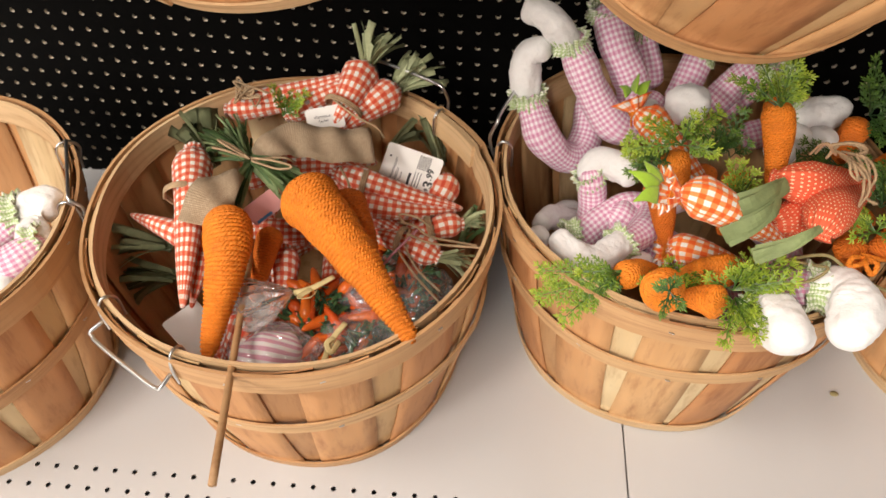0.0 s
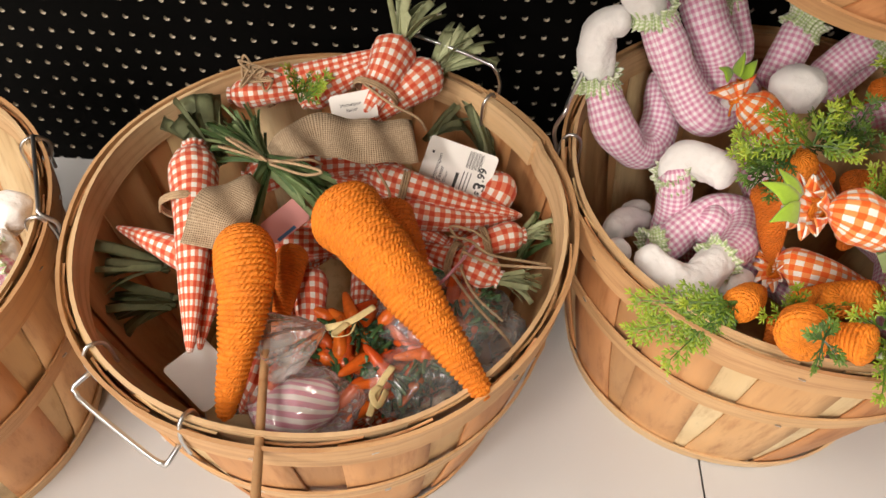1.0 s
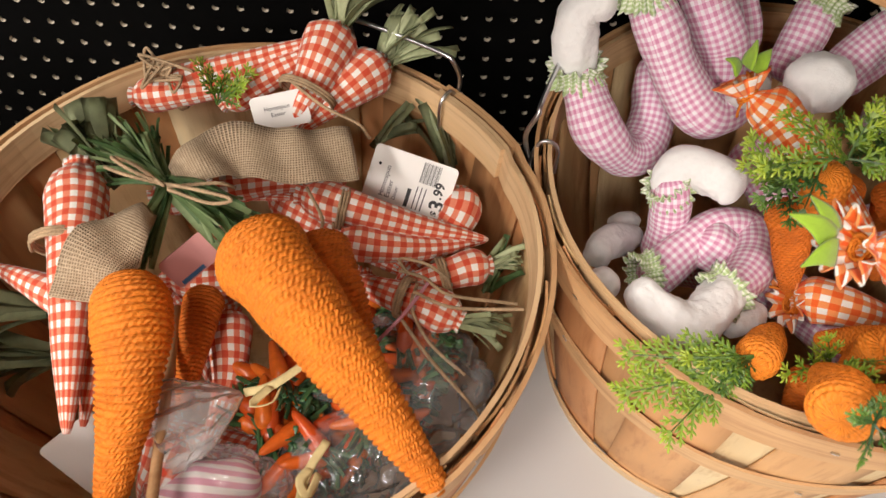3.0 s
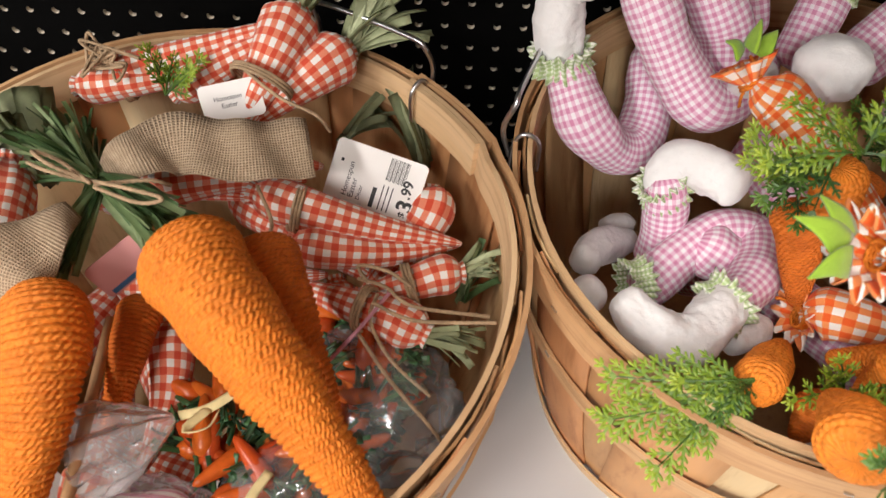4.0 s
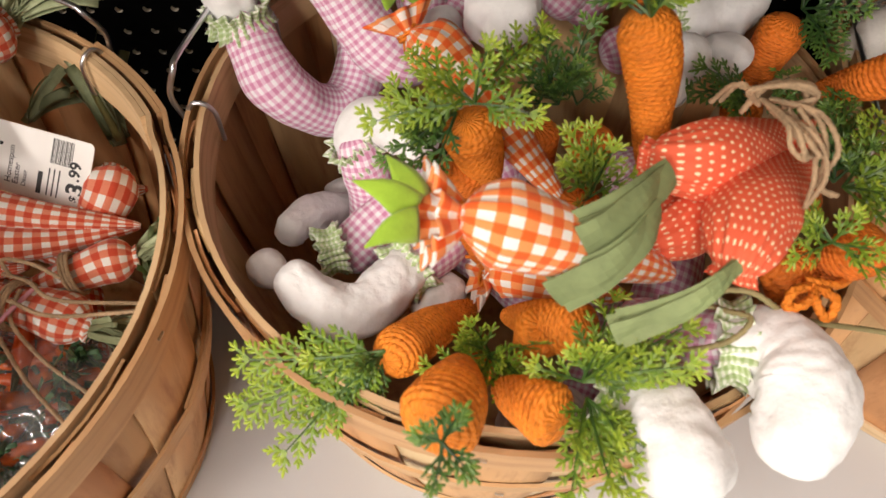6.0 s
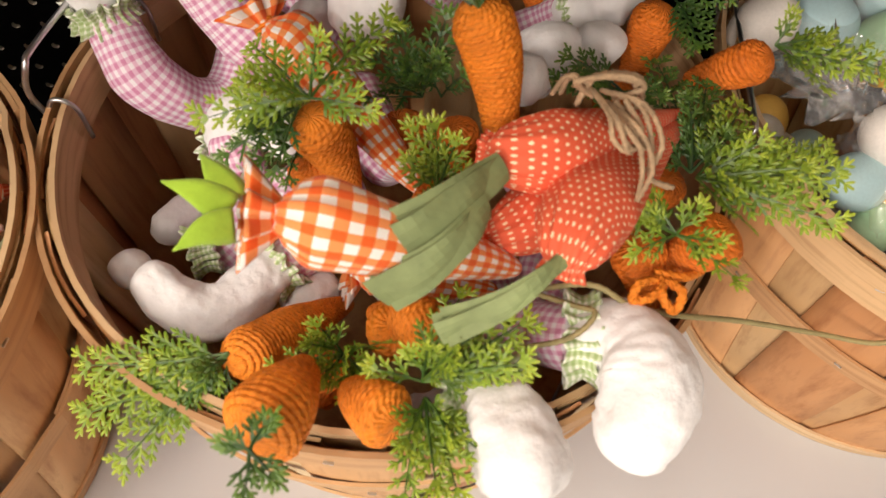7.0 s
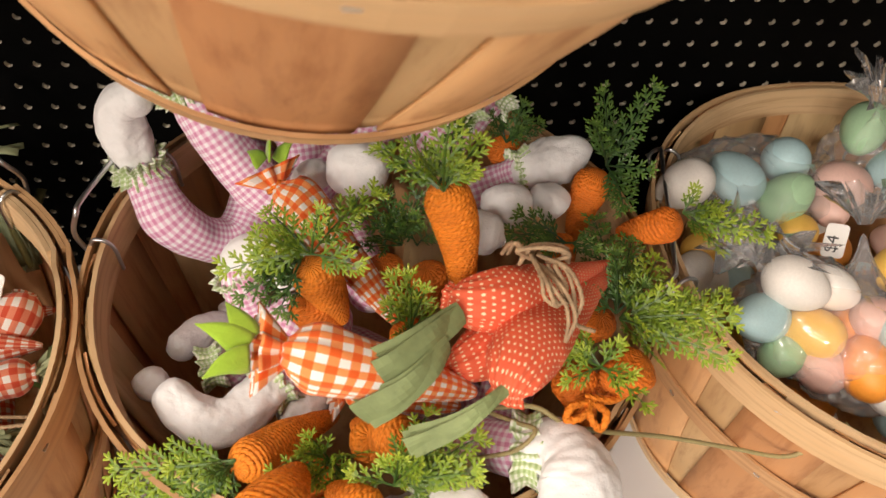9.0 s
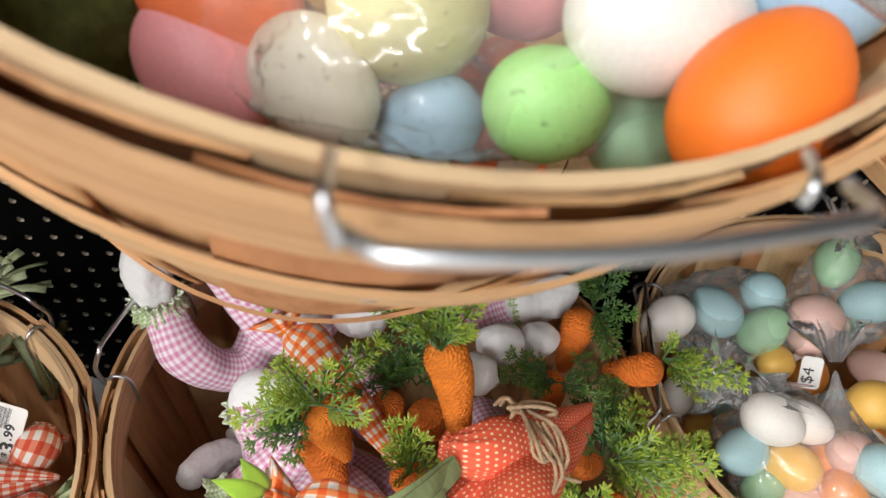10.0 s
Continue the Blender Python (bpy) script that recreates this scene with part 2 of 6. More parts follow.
def room():
    # Unseen shell added round the shelf to close it and shape the bounce light.
    for nm, b, mat, lab in (("floor", (-5, -8.2, -0.2, 5, 0.03, -0.15), M_FLOOR, "unseen pale floor, added to bounce light upwards"),
                            ("ceiling", (-5, -8.2, 3.4, 5, 0.2, 3.5), M_CEIL, "unseen dark ceiling, added to cut bounce light"),
                            ("wall_far", (-5, -8.3, -0.2, 5, -8.2, 3.5), M_WALL, "unseen dull far wall, added to close the room"),
                            ("wall_left", (-5.1, -8.2, -0.2, -5, 0.2, 3.5), M_WALL, "unseen dull end wall, added to close the room"),
                            ("wall_right", (5, -8.2, -0.2, 5.1, 0.2, 3.5), M_WALL, "unseen dull end wall, added to close the room")):
        tagged(part(nm, box_bm(*b), mat, smooth=False), lab, nm.split("_")[0], kind="structure")


# ---- baskets ----
def basket_radius(z):
    return 0.173 + 0.047 * z / TALL + 0.006 * math.sin(math.pi * z / TALL)


def stave_mesh(name, width, dr, mat, parent):
    nh, nw, th = 8, 4, 0.0022
    verts, faces = [], []
    for side in (0, 1):
        for i in range(nh + 1):
            z = 0.004 + (TALL - 0.008) * i / nh
            r = basket_radius(z) + dr - side * th
            for k in range(nw + 1):
                a = (k / nw - 0.5) * width / r
                rr = r + 0.0012 * math.cos((k / nw - 0.5) * 3.0)
                verts.append((rr * math.cos(a), rr * math.sin(a), z))
    m = (nh + 1) * (nw + 1)
    for i in range(nh):
        for k in range(nw):
            q = (i * (nw + 1) + k, i * (nw + 1) + k + 1, (i + 1) * (nw + 1) + k + 1, (i + 1) * (nw + 1) + k)
            faces.append(q)
            faces.append(tuple(m + j for j in reversed(q)))
    for i in range(nh):
        for k, s in ((0, 1), (nw, -1)):
            q = (i * (nw + 1) + k, (i + 1) * (nw + 1) + k, m + (i + 1) * (nw + 1) + k, m + i * (nw + 1) + k)
            faces.append(q if s > 0 else tuple(reversed(q)))
    for k in range(nw):
        for i, s in ((0, -1), (nh, 1)):
            q = (i * (nw + 1) + k, i * (nw + 1) + k + 1, m + i * (nw + 1) + k + 1, m + i * (nw + 1) + k)
            faces.append(q if s < 0 else tuple(reversed(q)))
    return mesh_ob(name, verts, faces, mat, parent)


def hoop_data(z0, z1, dr, th, seed, lap=0.4):
    """A split-wood band round the basket, its ends overlapping."""
    rnd = random.Random(seed)
    ph = rnd.uniform(0, 6.28)
    n = 84
    verts, faces = [], []
    for i in range(n + 1):
        a = ph + (2 * math.pi + lap) * i / n
        lift = th * 1.1 * (1 if i > n - 6 else 0)
        w = 0.0016 * math.sin(3 * a + ph) + 0.001 * math.sin(7 * a)
        for z, o in ((z0, 0), (z1, 0), (z1, th), (z0, th)):
            r = basket_radius(min(z, TALL)) + dr + o + lift + 0.001 * math.sin(5 * a + seed)
            verts.append((r * math.cos(a), r * math.sin(a), z + w))
    for i in range(n):
        for k in range(4):
            k2 = (k + 1) % 4
            faces.append((i * 4 + k, i * 4 + k2, i * 4 + 4 + k2, i * 4 + 4 + k))
    faces += [(3, 2, 1, 0), (n * 4, n * 4 + 1, n * 4 + 2, n * 4 + 3)]
    return verts, faces


def bail(parent, a0, a1, rise, out, seed=0):
    """A wire side handle between two clips, standing up by rise and out by out."""
    h = part_tube("handle", wire_points(a0, a1, rise, out), 0.0021, M_WIRE, parent, "bent galvanised wire handle")
    for a in (a0, a1):
        r = basket_radius(TALL - 0.01)
        d = Vector((math.cos(a), math.sin(a), 0))
        loop = [d * (r + 0.0095) + Vector((0, 0, TALL - 0.038)), d * (r + 0.010) + Vector((0, 0, TALL - 0.010)), d * (r + 0.003) + Vector((0, 0, TALL + 0.0055)),
                d * (r - 0.009) + Vector((0, 0, TALL - 0.001)), d * (r - 0.0105) + Vector((0, 0, TALL - 0.030))]
        part_tube("clip", loop, 0.0017, M_WIRE, parent, "wire clip over the rim")
    return h


def wire_points(a0, a1, rise, out):
    r = basket_radius(TALL - 0.01)
    p0 = Vector((r * math.cos(a0), r * math.sin(a0), TALL - 0.02))
    p1 = Vector((r * math.cos(a1), r * math.sin(a1), TALL - 0.02))
    am = (a0 + a1) / 2
    d = Vector((math.cos(am), math.sin(am), 0))
    lift = d * out + Vector((0, 0, rise))
    e = (p1 - p0) * 0.1
    o0, o1 = d * 0.012, d * 0.012
    return [p0 + o0, p0 + o0 + lift * 0.5 - e * 0.2, p0 + lift * 0.93 + e * 0.1, p0 + lift + e * 0.9, (p0 + p1) / 2 + lift * 1.02,
            p1 + lift - e * 0.9, p1 + lift * 0.93 - e * 0.1, p1 + o1 + lift * 0.5 + e * 0.2, p1 + o1]


def part_tube(name, pts, r, mat, parent, label="", n=40, segs=7):
    v, f, u = wire_data(pts, r, n, segs)
    return mesh_ob(name, v, f, mat, parent, label, uvs=u)


def basket(m, label, seed, bails=(), mid=0.152, n=14, gap=0.0):
    """A bushel basket: wide outer staves with gaps that show the pale inner ones, split-wood hoops, staples and a bottom."""
    b = thing("bushel_basket", m, label, "basket", "bushel baskets")
    rnd = random.Random(seed)
    step = 360 / n
    wide = 2 * math.pi * basket_radius(0.0) / n * 0.86
    first = stave_mesh("stave", wide, 0.0046, M_STAVE, b)
    first.matrix_basis = pose(0, 0, 0, 0, 0, gap + 0.5 * step)
    for i in range(1, n):
        share(first, pose(0, 0, rnd.uniform(-0.002, 0.001), rnd.uniform(-0.4, 0.4), 0, gap + (i + 0.5) * step + rnd.uniform(-1.6, 1.6)), b)
    inner = stave_mesh("inner_stave", wide * 1.02, 0.0008, M_STAVE_IN, b)
    inner.matrix_basis = pose(0, 0, 0, 0, 0, gap)
    for i in range(1, n):
        share(inner, pose(0, 0, rnd.uniform(-0.002, 0.001), 0, 0, gap + i * step + rnd.uniform(-2, 2)), b)
    for nm, z0, z1, dr, th in (("rim_hoop", TALL - 0.035, TALL, 0.0060, 0.0034), ("inner_rim_hoop", TALL - 0.030, TALL + 0.002, -0.0046, 0.0036),
                               ("middle_hoop", mid, mid + 0.022, 0.0070, 0.0024), ("bottom_hoop", 0.0, 0.020, 0.0068, 0.0026)):
        v, f = hoop_data(z0, z1, dr, th, seed * 7 + int(z0 * 100))
        mesh_ob(nm, v, f, M_HOOP, b, "pale split-wood hoop", smooth=False)
    bm = bmesh.new()
    bmesh.ops.create_circle(bm, cap_ends=True, radius=0.171, segments=48)
    g = bmesh.ops.extrude_face_region(bm, geom=bm.faces[:])
    bmesh.ops.translate(bm, verts=[v for v in g["geom"] if isinstance(v, bmesh.types.BMVert)], vec=(0, 0, 0.004))
    bmesh.ops.translate(bm, verts=bm.verts, vec=(0, 0, 0.008))
    part("bottom", bm, M_STAVE_IN, b, smooth=False)
    pin = None
    for z, dr in ((TALL - 0.017, 0.0096), (mid + 0.011, 0.0096)):
        for i in range(n):
            a = radians(gap + (i + 0.5) * step + rnd.uniform(-4, 4))
            r = basket_radius(z) + dr
            m_ = pose(r * math.cos(a), r * math.sin(a), z + rnd.uniform(-0.005, 0.005), rnd.uniform(-25, 25), 0, math.degrees(a))
            if pin is None:
                pin = part("staple", box_bm(-0.0006, -0.0028, -0.0005, 0.0009, 0.0028, 0.0005), M_WIRE, b, "small steel staple", smooth=False)
                pin.matrix_basis = m_
            else:
                share(pin, m_, b)
    for a0, a1, rise, out in bails:
        bail(b, radians(a0), radians(a1), rise, out)
    return b


deck()
pegboard()
room()
A = (-0.200, -0.321)
B = (0.246, -0.234)
C = (0.712, -0.234)
D = (-0.664, -0.395)
basket(pose(*A, DECK_Z), "tan split-wood bushel basket full of fabric and twine carrots", 1, ((-135, -108, -0.006, 0.030), (48, 76, 0.055, 0.010)), 0.150, 13, -83)
basket(pose(*B, DECK_Z), "tan split-wood bushel basket full of plush legs and carrots", 2, ((174, 146, 0.055, 0.012),), 0.172, 14, -112)
basket(pose(*C, DECK_Z), "tan split-wood bushel basket full of bagged pastel eggs", 3, ((148, 189, 0.03, 0.012),), 0.166, 14, -150)
basket(pose(*D, DECK_Z), "tan split-wood bushel basket with pastel plush toys", 4, ((11, 39, 0.03, 0.006),), 0.150, 14, -40)
HUNG = pose(0.2123, -0.1604, 0.5980, 26.3, 10.0, 0) @ Matrix.Diagonal((1, 1, 0.977, 1))
hung = basket(HUNG, "tan split-wood bushel basket hung tilted, holding bagged eggs", 5, (), 0.176, 13, -78)
basket(pose(-0.205, -0.185, 0.632, 30, 0, 0) @ pose(0, 0, 0.022), "tan split-wood bushel basket hung tilted on the wall", 6, (), 0.150)
basket(pose(0.715, -0.165, 0.605, 27, 0, 0), "tan split-wood bushel basket hung tilted over bagged eggs", 7, (), 0.150)


# ---- cloth, twine, leaf and paper materials ----
def gingham(name, full, half, white, period, bumped=0.25):
    m, nt, b = material(name, 0.85)
    tc = nt.nodes.new("ShaderNodeTexCoord")
    wob = node(nt, "ShaderNodeTexNoise", Scale=28.0, Detail=2.0)
    nt.links.new(tc.outputs["UV"], wob.inputs["Vector"])
    sep = nt.nodes.new("ShaderNodeSeparateXYZ")
    nt.links.new(tc.outputs["UV"], sep.inputs[0])
    bands = []
    for i in range(2):
        s = math_node(nt, "ADD", math_node(nt, "DIVIDE", sep.outputs[i], period), math_node(nt, "MULTIPLY", wob.outputs["Fac"], 0.35))
        bands.append(math_node(nt, "GREATER_THAN", math_node(nt, "FRACT", s), 0.5))
    c = mix(nt, math_node(nt, "MULTIPLY", math_node(nt, "ADD", bands[0], bands[1]), 0.5), white, full)
    both = math_node(nt, "MULTIPLY", bands[0], bands[1])
    one = math_node(nt, "SUBTRACT", math_node(nt, "MAXIMUM", bands[0], bands[1]), both)
    c = mix(nt, one, c, half)
    weave = node(nt, "ShaderNodeTexNoise", Scale=1500.0, Detail=2.0)
    nt.links.new(tc.outputs["UV"], weave.inputs["Vector"])
    crumple = noise_tex(nt, coords(nt), 55.0, 3.0)
    c = mix(nt, 0.25, c, ramp(nt, weave.outputs["Fac"], [(0.3, (0.6, 0.6, 0.6)), (0.7, (1, 1, 1))]), "MULTIPLY")
    nt.links.new(c, b.inputs["Base Color"])
    b.inputs["Sheen Weight"].default_value = 0.15
    bump(nt, b, math_node(nt, "ADD", crumple, math_node(nt, "MULTIPLY", weave.outputs["Fac"], 0.15)), bumped, 0.004)
    return m


def dotted(name, ground, dot, pitch):
    m, nt, b = material(name, 0.8)
    tc = nt.nodes.new("ShaderNodeTexCoord")
    sep = nt.nodes.new("ShaderNodeSeparateXYZ")
    nt.links.new(tc.outputs["UV"], sep.inputs[0])
    v = math_node(nt, "DIVIDE", sep.outputs[1], pitch)
    row = math_node(nt, "FLOOR", v)
    shift = math_node(nt, "MULTIPLY", math_node(nt, "MODULO", row, 2.0), 0.5)
    u = math_node(nt, "ADD", math_node(nt, "DIVIDE", sep.outputs[0], pitch * 1.05), shift)
    du = math_node(nt, "SUBTRACT", math_node(nt, "FRACT", u), 0.5)
    dv = math_node(nt, "SUBTRACT", math_node(nt, "FRACT", v), 0.5)
    d = math_node(nt, "ADD", math_node(nt, "MULTIPLY", du, du), math_node(nt, "MULTIPLY", dv, dv))
    n = noise_tex(nt, coords(nt), 60.0, 3.0)
    g = ramp(nt, n, [(0.3, tuple(x * 0.85 for x in ground)), (0.7, ground)])
    nt.links.new(mix(nt, math_node(nt, "LESS_THAN", d, 0.042), g, dot), b.inputs["Base Color"])
    bump(nt, b, n, 0.3, 0.004)
    return m


def striped(name, a, c2, period):
    m, nt, b = material(name, 0.7)
    tc = nt.nodes.new("ShaderNodeTexCoord")
    sep = nt.nodes.new("ShaderNodeSeparateXYZ")
    nt.links.new(tc.outputs["UV"], sep.inputs[0])
    s = math_node(nt, "FRACT", math_node(nt, "DIVIDE", math_node(nt, "ADD", sep.outputs[0], math_node(nt, "MULTIPLY", sep.outputs[1], 0.7)), period))
    nt.links.new(mix(nt, math_node(nt, "GREATER_THAN", s, 0.5), a, c2), b.inputs["Base Color"])
    return m


def tinted(name, stops, rough=0.6, trans=0.0, source="island"):
    m, nt, b = material(name, rough)
    r = math_node(nt, "FRACT", math_node(nt, "ADD", island_random(nt), obj_random(nt))) if source == "island" else obj_random(nt)
    c = ramp(nt, r, stops)
    n = noise_tex(nt, coords(nt), 160.0, 3.0)
    nt.links.new(mix(nt, 0.6, c, ramp(nt, n, [(0.3, (0.65, 0.65, 0.65)), (0.65, (1, 1, 1))]), "MULTIPLY"), b.inputs["Base Color"])
    if trans:
        b.inputs["Subsurface Weight"].default_value = trans
        b.inputs["Subsurface Radius"].default_value = (0.004, 0.006, 0.002)
    return m


def twine(name, colour):
    m, nt, b = material(name, 0.72)
    tc = nt.nodes.new("ShaderNodeTexCoord")
    sep = nt.nodes.new("ShaderNodeSeparateXYZ")
    nt.links.new(tc.outputs["UV"], sep.inputs[0])
    warp = noise_tex(nt, coords(nt), 220.0, 3.0)
    lay = math_node(nt, "ADD", sep.outputs[0], math_node(nt, "MULTIPLY", sep.outputs[1], 0.8))
    ply = math_node(nt, "SINE", math_node(nt, "ADD", math_node(nt, "MULTIPLY", lay, 2 * math.pi / 0.0044), math_node(nt, "MULTIPLY", warp, 9.0)))
    mp = nt.nodes.new("ShaderNodeMapping")
    mp.inputs["Scale"].default_value = (150, 1500, 1)
    mp.inputs["Rotation"].default_value = (0, 0, 0.22)
    nt.links.new(tc.outputs["UV"], mp.inputs[0])
    n = noise_tex(nt, mp.outputs[0], 1.0, 4.0, 0.6)
    big = noise_tex(nt, coords(nt), 45.0, 3.0)
    c = mix(nt, 1.0, ramp(nt, n, [(0.28, tuple(x * 0.6 for x in colour)), (0.52, colour)]), ramp(nt, big, [(0.3, (0.8, 0.75, 0.7)), (0.65, (1, 1, 1))]), "MULTIPLY")
    nt.links.new(c, b.inputs["Base Color"])
    bump(nt, b, math_node(nt, "ADD", n, math_node(nt, "MULTIPLY", ply, 0.30)), 0.7, 0.0012)
    return m


M_TWINE = twine("orange_paper_twine", (0.88, 0.255, 0.014))
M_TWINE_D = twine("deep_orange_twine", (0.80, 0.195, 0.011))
M_RED = gingham("red_gingham", (0.62, 0.065, 0.022), (0.74, 0.23, 0.13), (0.84, 0.80, 0.74), 0.0100)
M_ORANGE = gingham("orange_gingham", (0.82, 0.115, 0.008), (0.86, 0.29, 0.085), (0.86, 0.82, 0.76), 0.0098)
M_PINK = gingham("pink_gingham", (0.66, 0.26, 0.42), (0.79, 0.51, 0.64), (0.89, 0.83, 0.86), 0.0064)
M_CUFF = gingham("pale_green_gingham", (0.36, 0.48, 0.20), (0.52, 0.62, 0.36), (0.80, 0.82, 0.70), 0.0034)
M_FLEECE = plain("white_fleece", (0.81, 0.80, 0.785), 0.95, 0.06, 170.0, 1.0, 0.4)
M_DOTS = dotted("coral_dotted_cotton", (0.84, 0.13, 0.055), (0.88, 0.66, 0.42), 0.0042)
M_FELT = plain("lime_felt", (0.29, 0.47, 0.035), 0.95, 0.15, 300.0, 0.4, 0.3)
M_HUSK = plain("sage_paper_husk", (0.20, 0.25, 0.105), 0.8, 0.3, 90.0, 0.3)
M_RAFFIA = tinted("green_raffia", [(0.0, (0.09, 0.18, 0.06)), (0.6, (0.20, 0.32, 0.12)), (1.0, (0.40, 0.50, 0.25))], 0.5)
M_SAGE = tinted("sage_raffia", [(0.0, (0.20, 0.22, 0.11)), (0.6, (0.32, 0.36, 0.19)), (1.0, (0.46, 0.50, 0.29))], 0.65)


def fern_plastic(name, stops):
    """Moulded leaves, deep green at the base of a sprig and yellower at its young tips."""
    m, nt, b = material(name, 0.45)
    tc = nt.nodes.new("ShaderNodeTexCoord")
    sep = nt.nodes.new("ShaderNodeSeparateXYZ")
    nt.links.new(tc.outputs["UV"], sep.inputs[0])
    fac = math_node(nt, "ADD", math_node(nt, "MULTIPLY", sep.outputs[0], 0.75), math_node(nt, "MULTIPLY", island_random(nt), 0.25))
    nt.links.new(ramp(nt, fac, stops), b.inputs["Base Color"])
    b.inputs["Subsurface Weight"].default_value = 0.15
    b.inputs["Subsurface Radius"].default_value = (0.003, 0.005, 0.001)
    return m


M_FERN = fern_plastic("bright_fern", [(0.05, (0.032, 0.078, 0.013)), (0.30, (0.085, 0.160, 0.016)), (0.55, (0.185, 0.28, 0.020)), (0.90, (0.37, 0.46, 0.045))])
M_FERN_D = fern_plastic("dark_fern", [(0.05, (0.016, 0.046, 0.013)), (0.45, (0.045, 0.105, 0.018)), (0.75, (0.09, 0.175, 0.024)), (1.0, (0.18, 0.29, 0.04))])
M_JUTE = plain("jute_twine", (0.42, 0.29, 0.17), 0.95, 0.45, 700.0, 1.0)
M_STRAW = plain("pale_straw", (0.66, 0.54, 0.26), 0.7, 0.2, 200.0, 0.3)
M_VINE = plain("olive_vine", (0.30, 0.25, 0.11), 0.7, 0.25, 120.0, 0.3)
M_DOWEL = wood("dowel_wood", [(0.0, (0.42, 0.25, 0.12)), (1.0, (0.46, 0.28, 0.14))], (60, 60, 8))
M_CARD = plain("white_card", (0.80, 0.775, 0.73), 0.55, 0.04, 30.0, 0.03)
M_PINK_CARD = plain("pink_card", (0.72, 0.34, 0.32), 0.55, 0.05, 30.0, 0.03)
M_INK = plain("black_ink", (0.02, 0.02, 0.02), 0.6, 0.1, 30.0, 0)
M_INK_BLUE = plain("blue_ink", (0.05, 0.16, 0.34), 0.6, 0.1, 30.0, 0)
M_STRIPE = striped("pink_striped_paper", (0.66, 0.30, 0.40), (0.80, 0.76, 0.73), 0.0105)
M_MINI = tinted("glossy_mini_carrot", [(0.0, (0.50, 0.06, 0.012)), (0.5, (0.66, 0.11, 0.015)), (1.0, (0.74, 0.17, 0.02))], 0.25, 0, "object")
M_MINI_G = tinted("mini_green", [(0.0, (0.02, 0.06, 0.025)), (1.0, (0.06, 0.15, 0.05))], 0.4)
M_PINK_STRING = plain("pink_string", (0.62, 0.28, 0.34), 0.6, 0.1, 100.0, 0.1)
M_MOSS = plain("dark_moss", (0.07, 0.075, 0.012), 0.95, 0.5, 200.0, 0.9)


def burlap():
    m, nt, b = material("burlap", 0.95)
    tc = nt.nodes.new("ShaderNodeTexCoord")
    sep = nt.nodes.new("ShaderNodeSeparateXYZ")
    nt.links.new(tc.outputs["UV"], sep.inputs[0])
    w = [math_node(nt, "SINE", math_node(nt, "MULTIPLY", sep.outputs[i], 2 * math.pi / 0.0019)) for i in range(2)]
    h = math_node(nt, "MAXIMUM", w[0], w[1])
    n = noise_tex(nt, coords(nt), 400.0, 3.0)
    c = mix(nt, math_node(nt, "MULTIPLY", math_node(nt, "ADD", h, 1.0), 0.5), (0.19, 0.125, 0.07), ramp(nt, n, [(0.3, (0.42, 0.30, 0.19)), (0.7, (0.60, 0.46, 0.31))]))
    nt.links.new(c, b.inputs["Base Color"])
    bump(nt, b, h, 0.6, 0.001)
    return m


def cellophane(name="clear_cellophane", haze=0.10):
    m, nt, b = material(name, 0.1)
    nt.nodes.remove(b)
    tr = nt.nodes.new("ShaderNodeBsdfTransparent")
    tr.inputs[0].default_value = (0.96, 0.955, 0.95, 1)
    gl = nt.nodes.new("ShaderNodeBsdfGlossy")
    gl.inputs["Roughness"].default_value = 0.12
    fr = node(nt, "ShaderNodeFresnel", IOR=1.5)
    n = noise_tex(nt, coords(nt), 38.0, 3.0, 0.5)
    bp = node(nt, "ShaderNodeBump", Strength=0.5, Distance=0.004)
    nt.links.new(n, bp.inputs["Height"])
    nt.links.new(bp.outputs[0], gl.inputs["Normal"])
    nt.links.new(bp.outputs[0], fr.inputs["Normal"])
    mx = nt.nodes.new("ShaderNodeMixShader")
    nt.links.new(math_node(nt, "ADD", math_node(nt, "MULTIPLY", fr.outputs[0], 1.35), 0.015), mx.inputs[0])
    nt.links.new(tr.outputs[0], mx.inputs[1])
    nt.links.new(gl.outputs[0], mx.inputs[2])
    # Patchy white diffuse stands in for whitish highlights and haze on the film.
    df = nt.nodes.new("ShaderNodeBsdfDiffuse")
    df.inputs[0].default_value = (0.85, 0.84, 0.83, 1)
    hz = nt.nodes.new("ShaderNodeMixShader")
    nt.links.new(math_node(nt, "MULTIPLY", noise_tex(nt, coords(nt), 30.0, 3.0), haze), hz.inputs[0])
    nt.links.new(mx.outputs[0], hz.inputs[1])
    nt.links.new(df.outputs[0], hz.inputs[2])
    nt.links.new(hz.outputs[0], nt.nodes["Material Output"].inputs[0])
    return m


M_BURLAP = burlap()
M_CELLO = cellophane("clear_cellophane", 0.19)
M_FROST = cellophane("milky_film", 0.42)
EGG_COLOURS = {"white": (0.78, 0.74, 0.68), "blue": (0.40, 0.58, 0.60), "green": (0.36, 0.56, 0.34), "yellow": (0.80, 0.48, 0.10), "pink": (0.70, 0.45, 0.38),
               "orange": (0.82, 0.30, 0.04), "cream": (0.72, 0.66, 0.54), "lemon": (0.80, 0.74, 0.38), "lime": (0.36, 0.66, 0.22), "sky": (0.36, 0.52, 0.66),
               "hot_orange": (0.86, 0.19, 0.015), "coral": (0.82, 0.20, 0.07), "rose": (0.74, 0.30, 0.30)}
M_EGG = {k: plain(k + "_egg_shell", c, 0.5, 0.09, 90.0, 0.05) for k, c in EGG_COLOURS.items()}

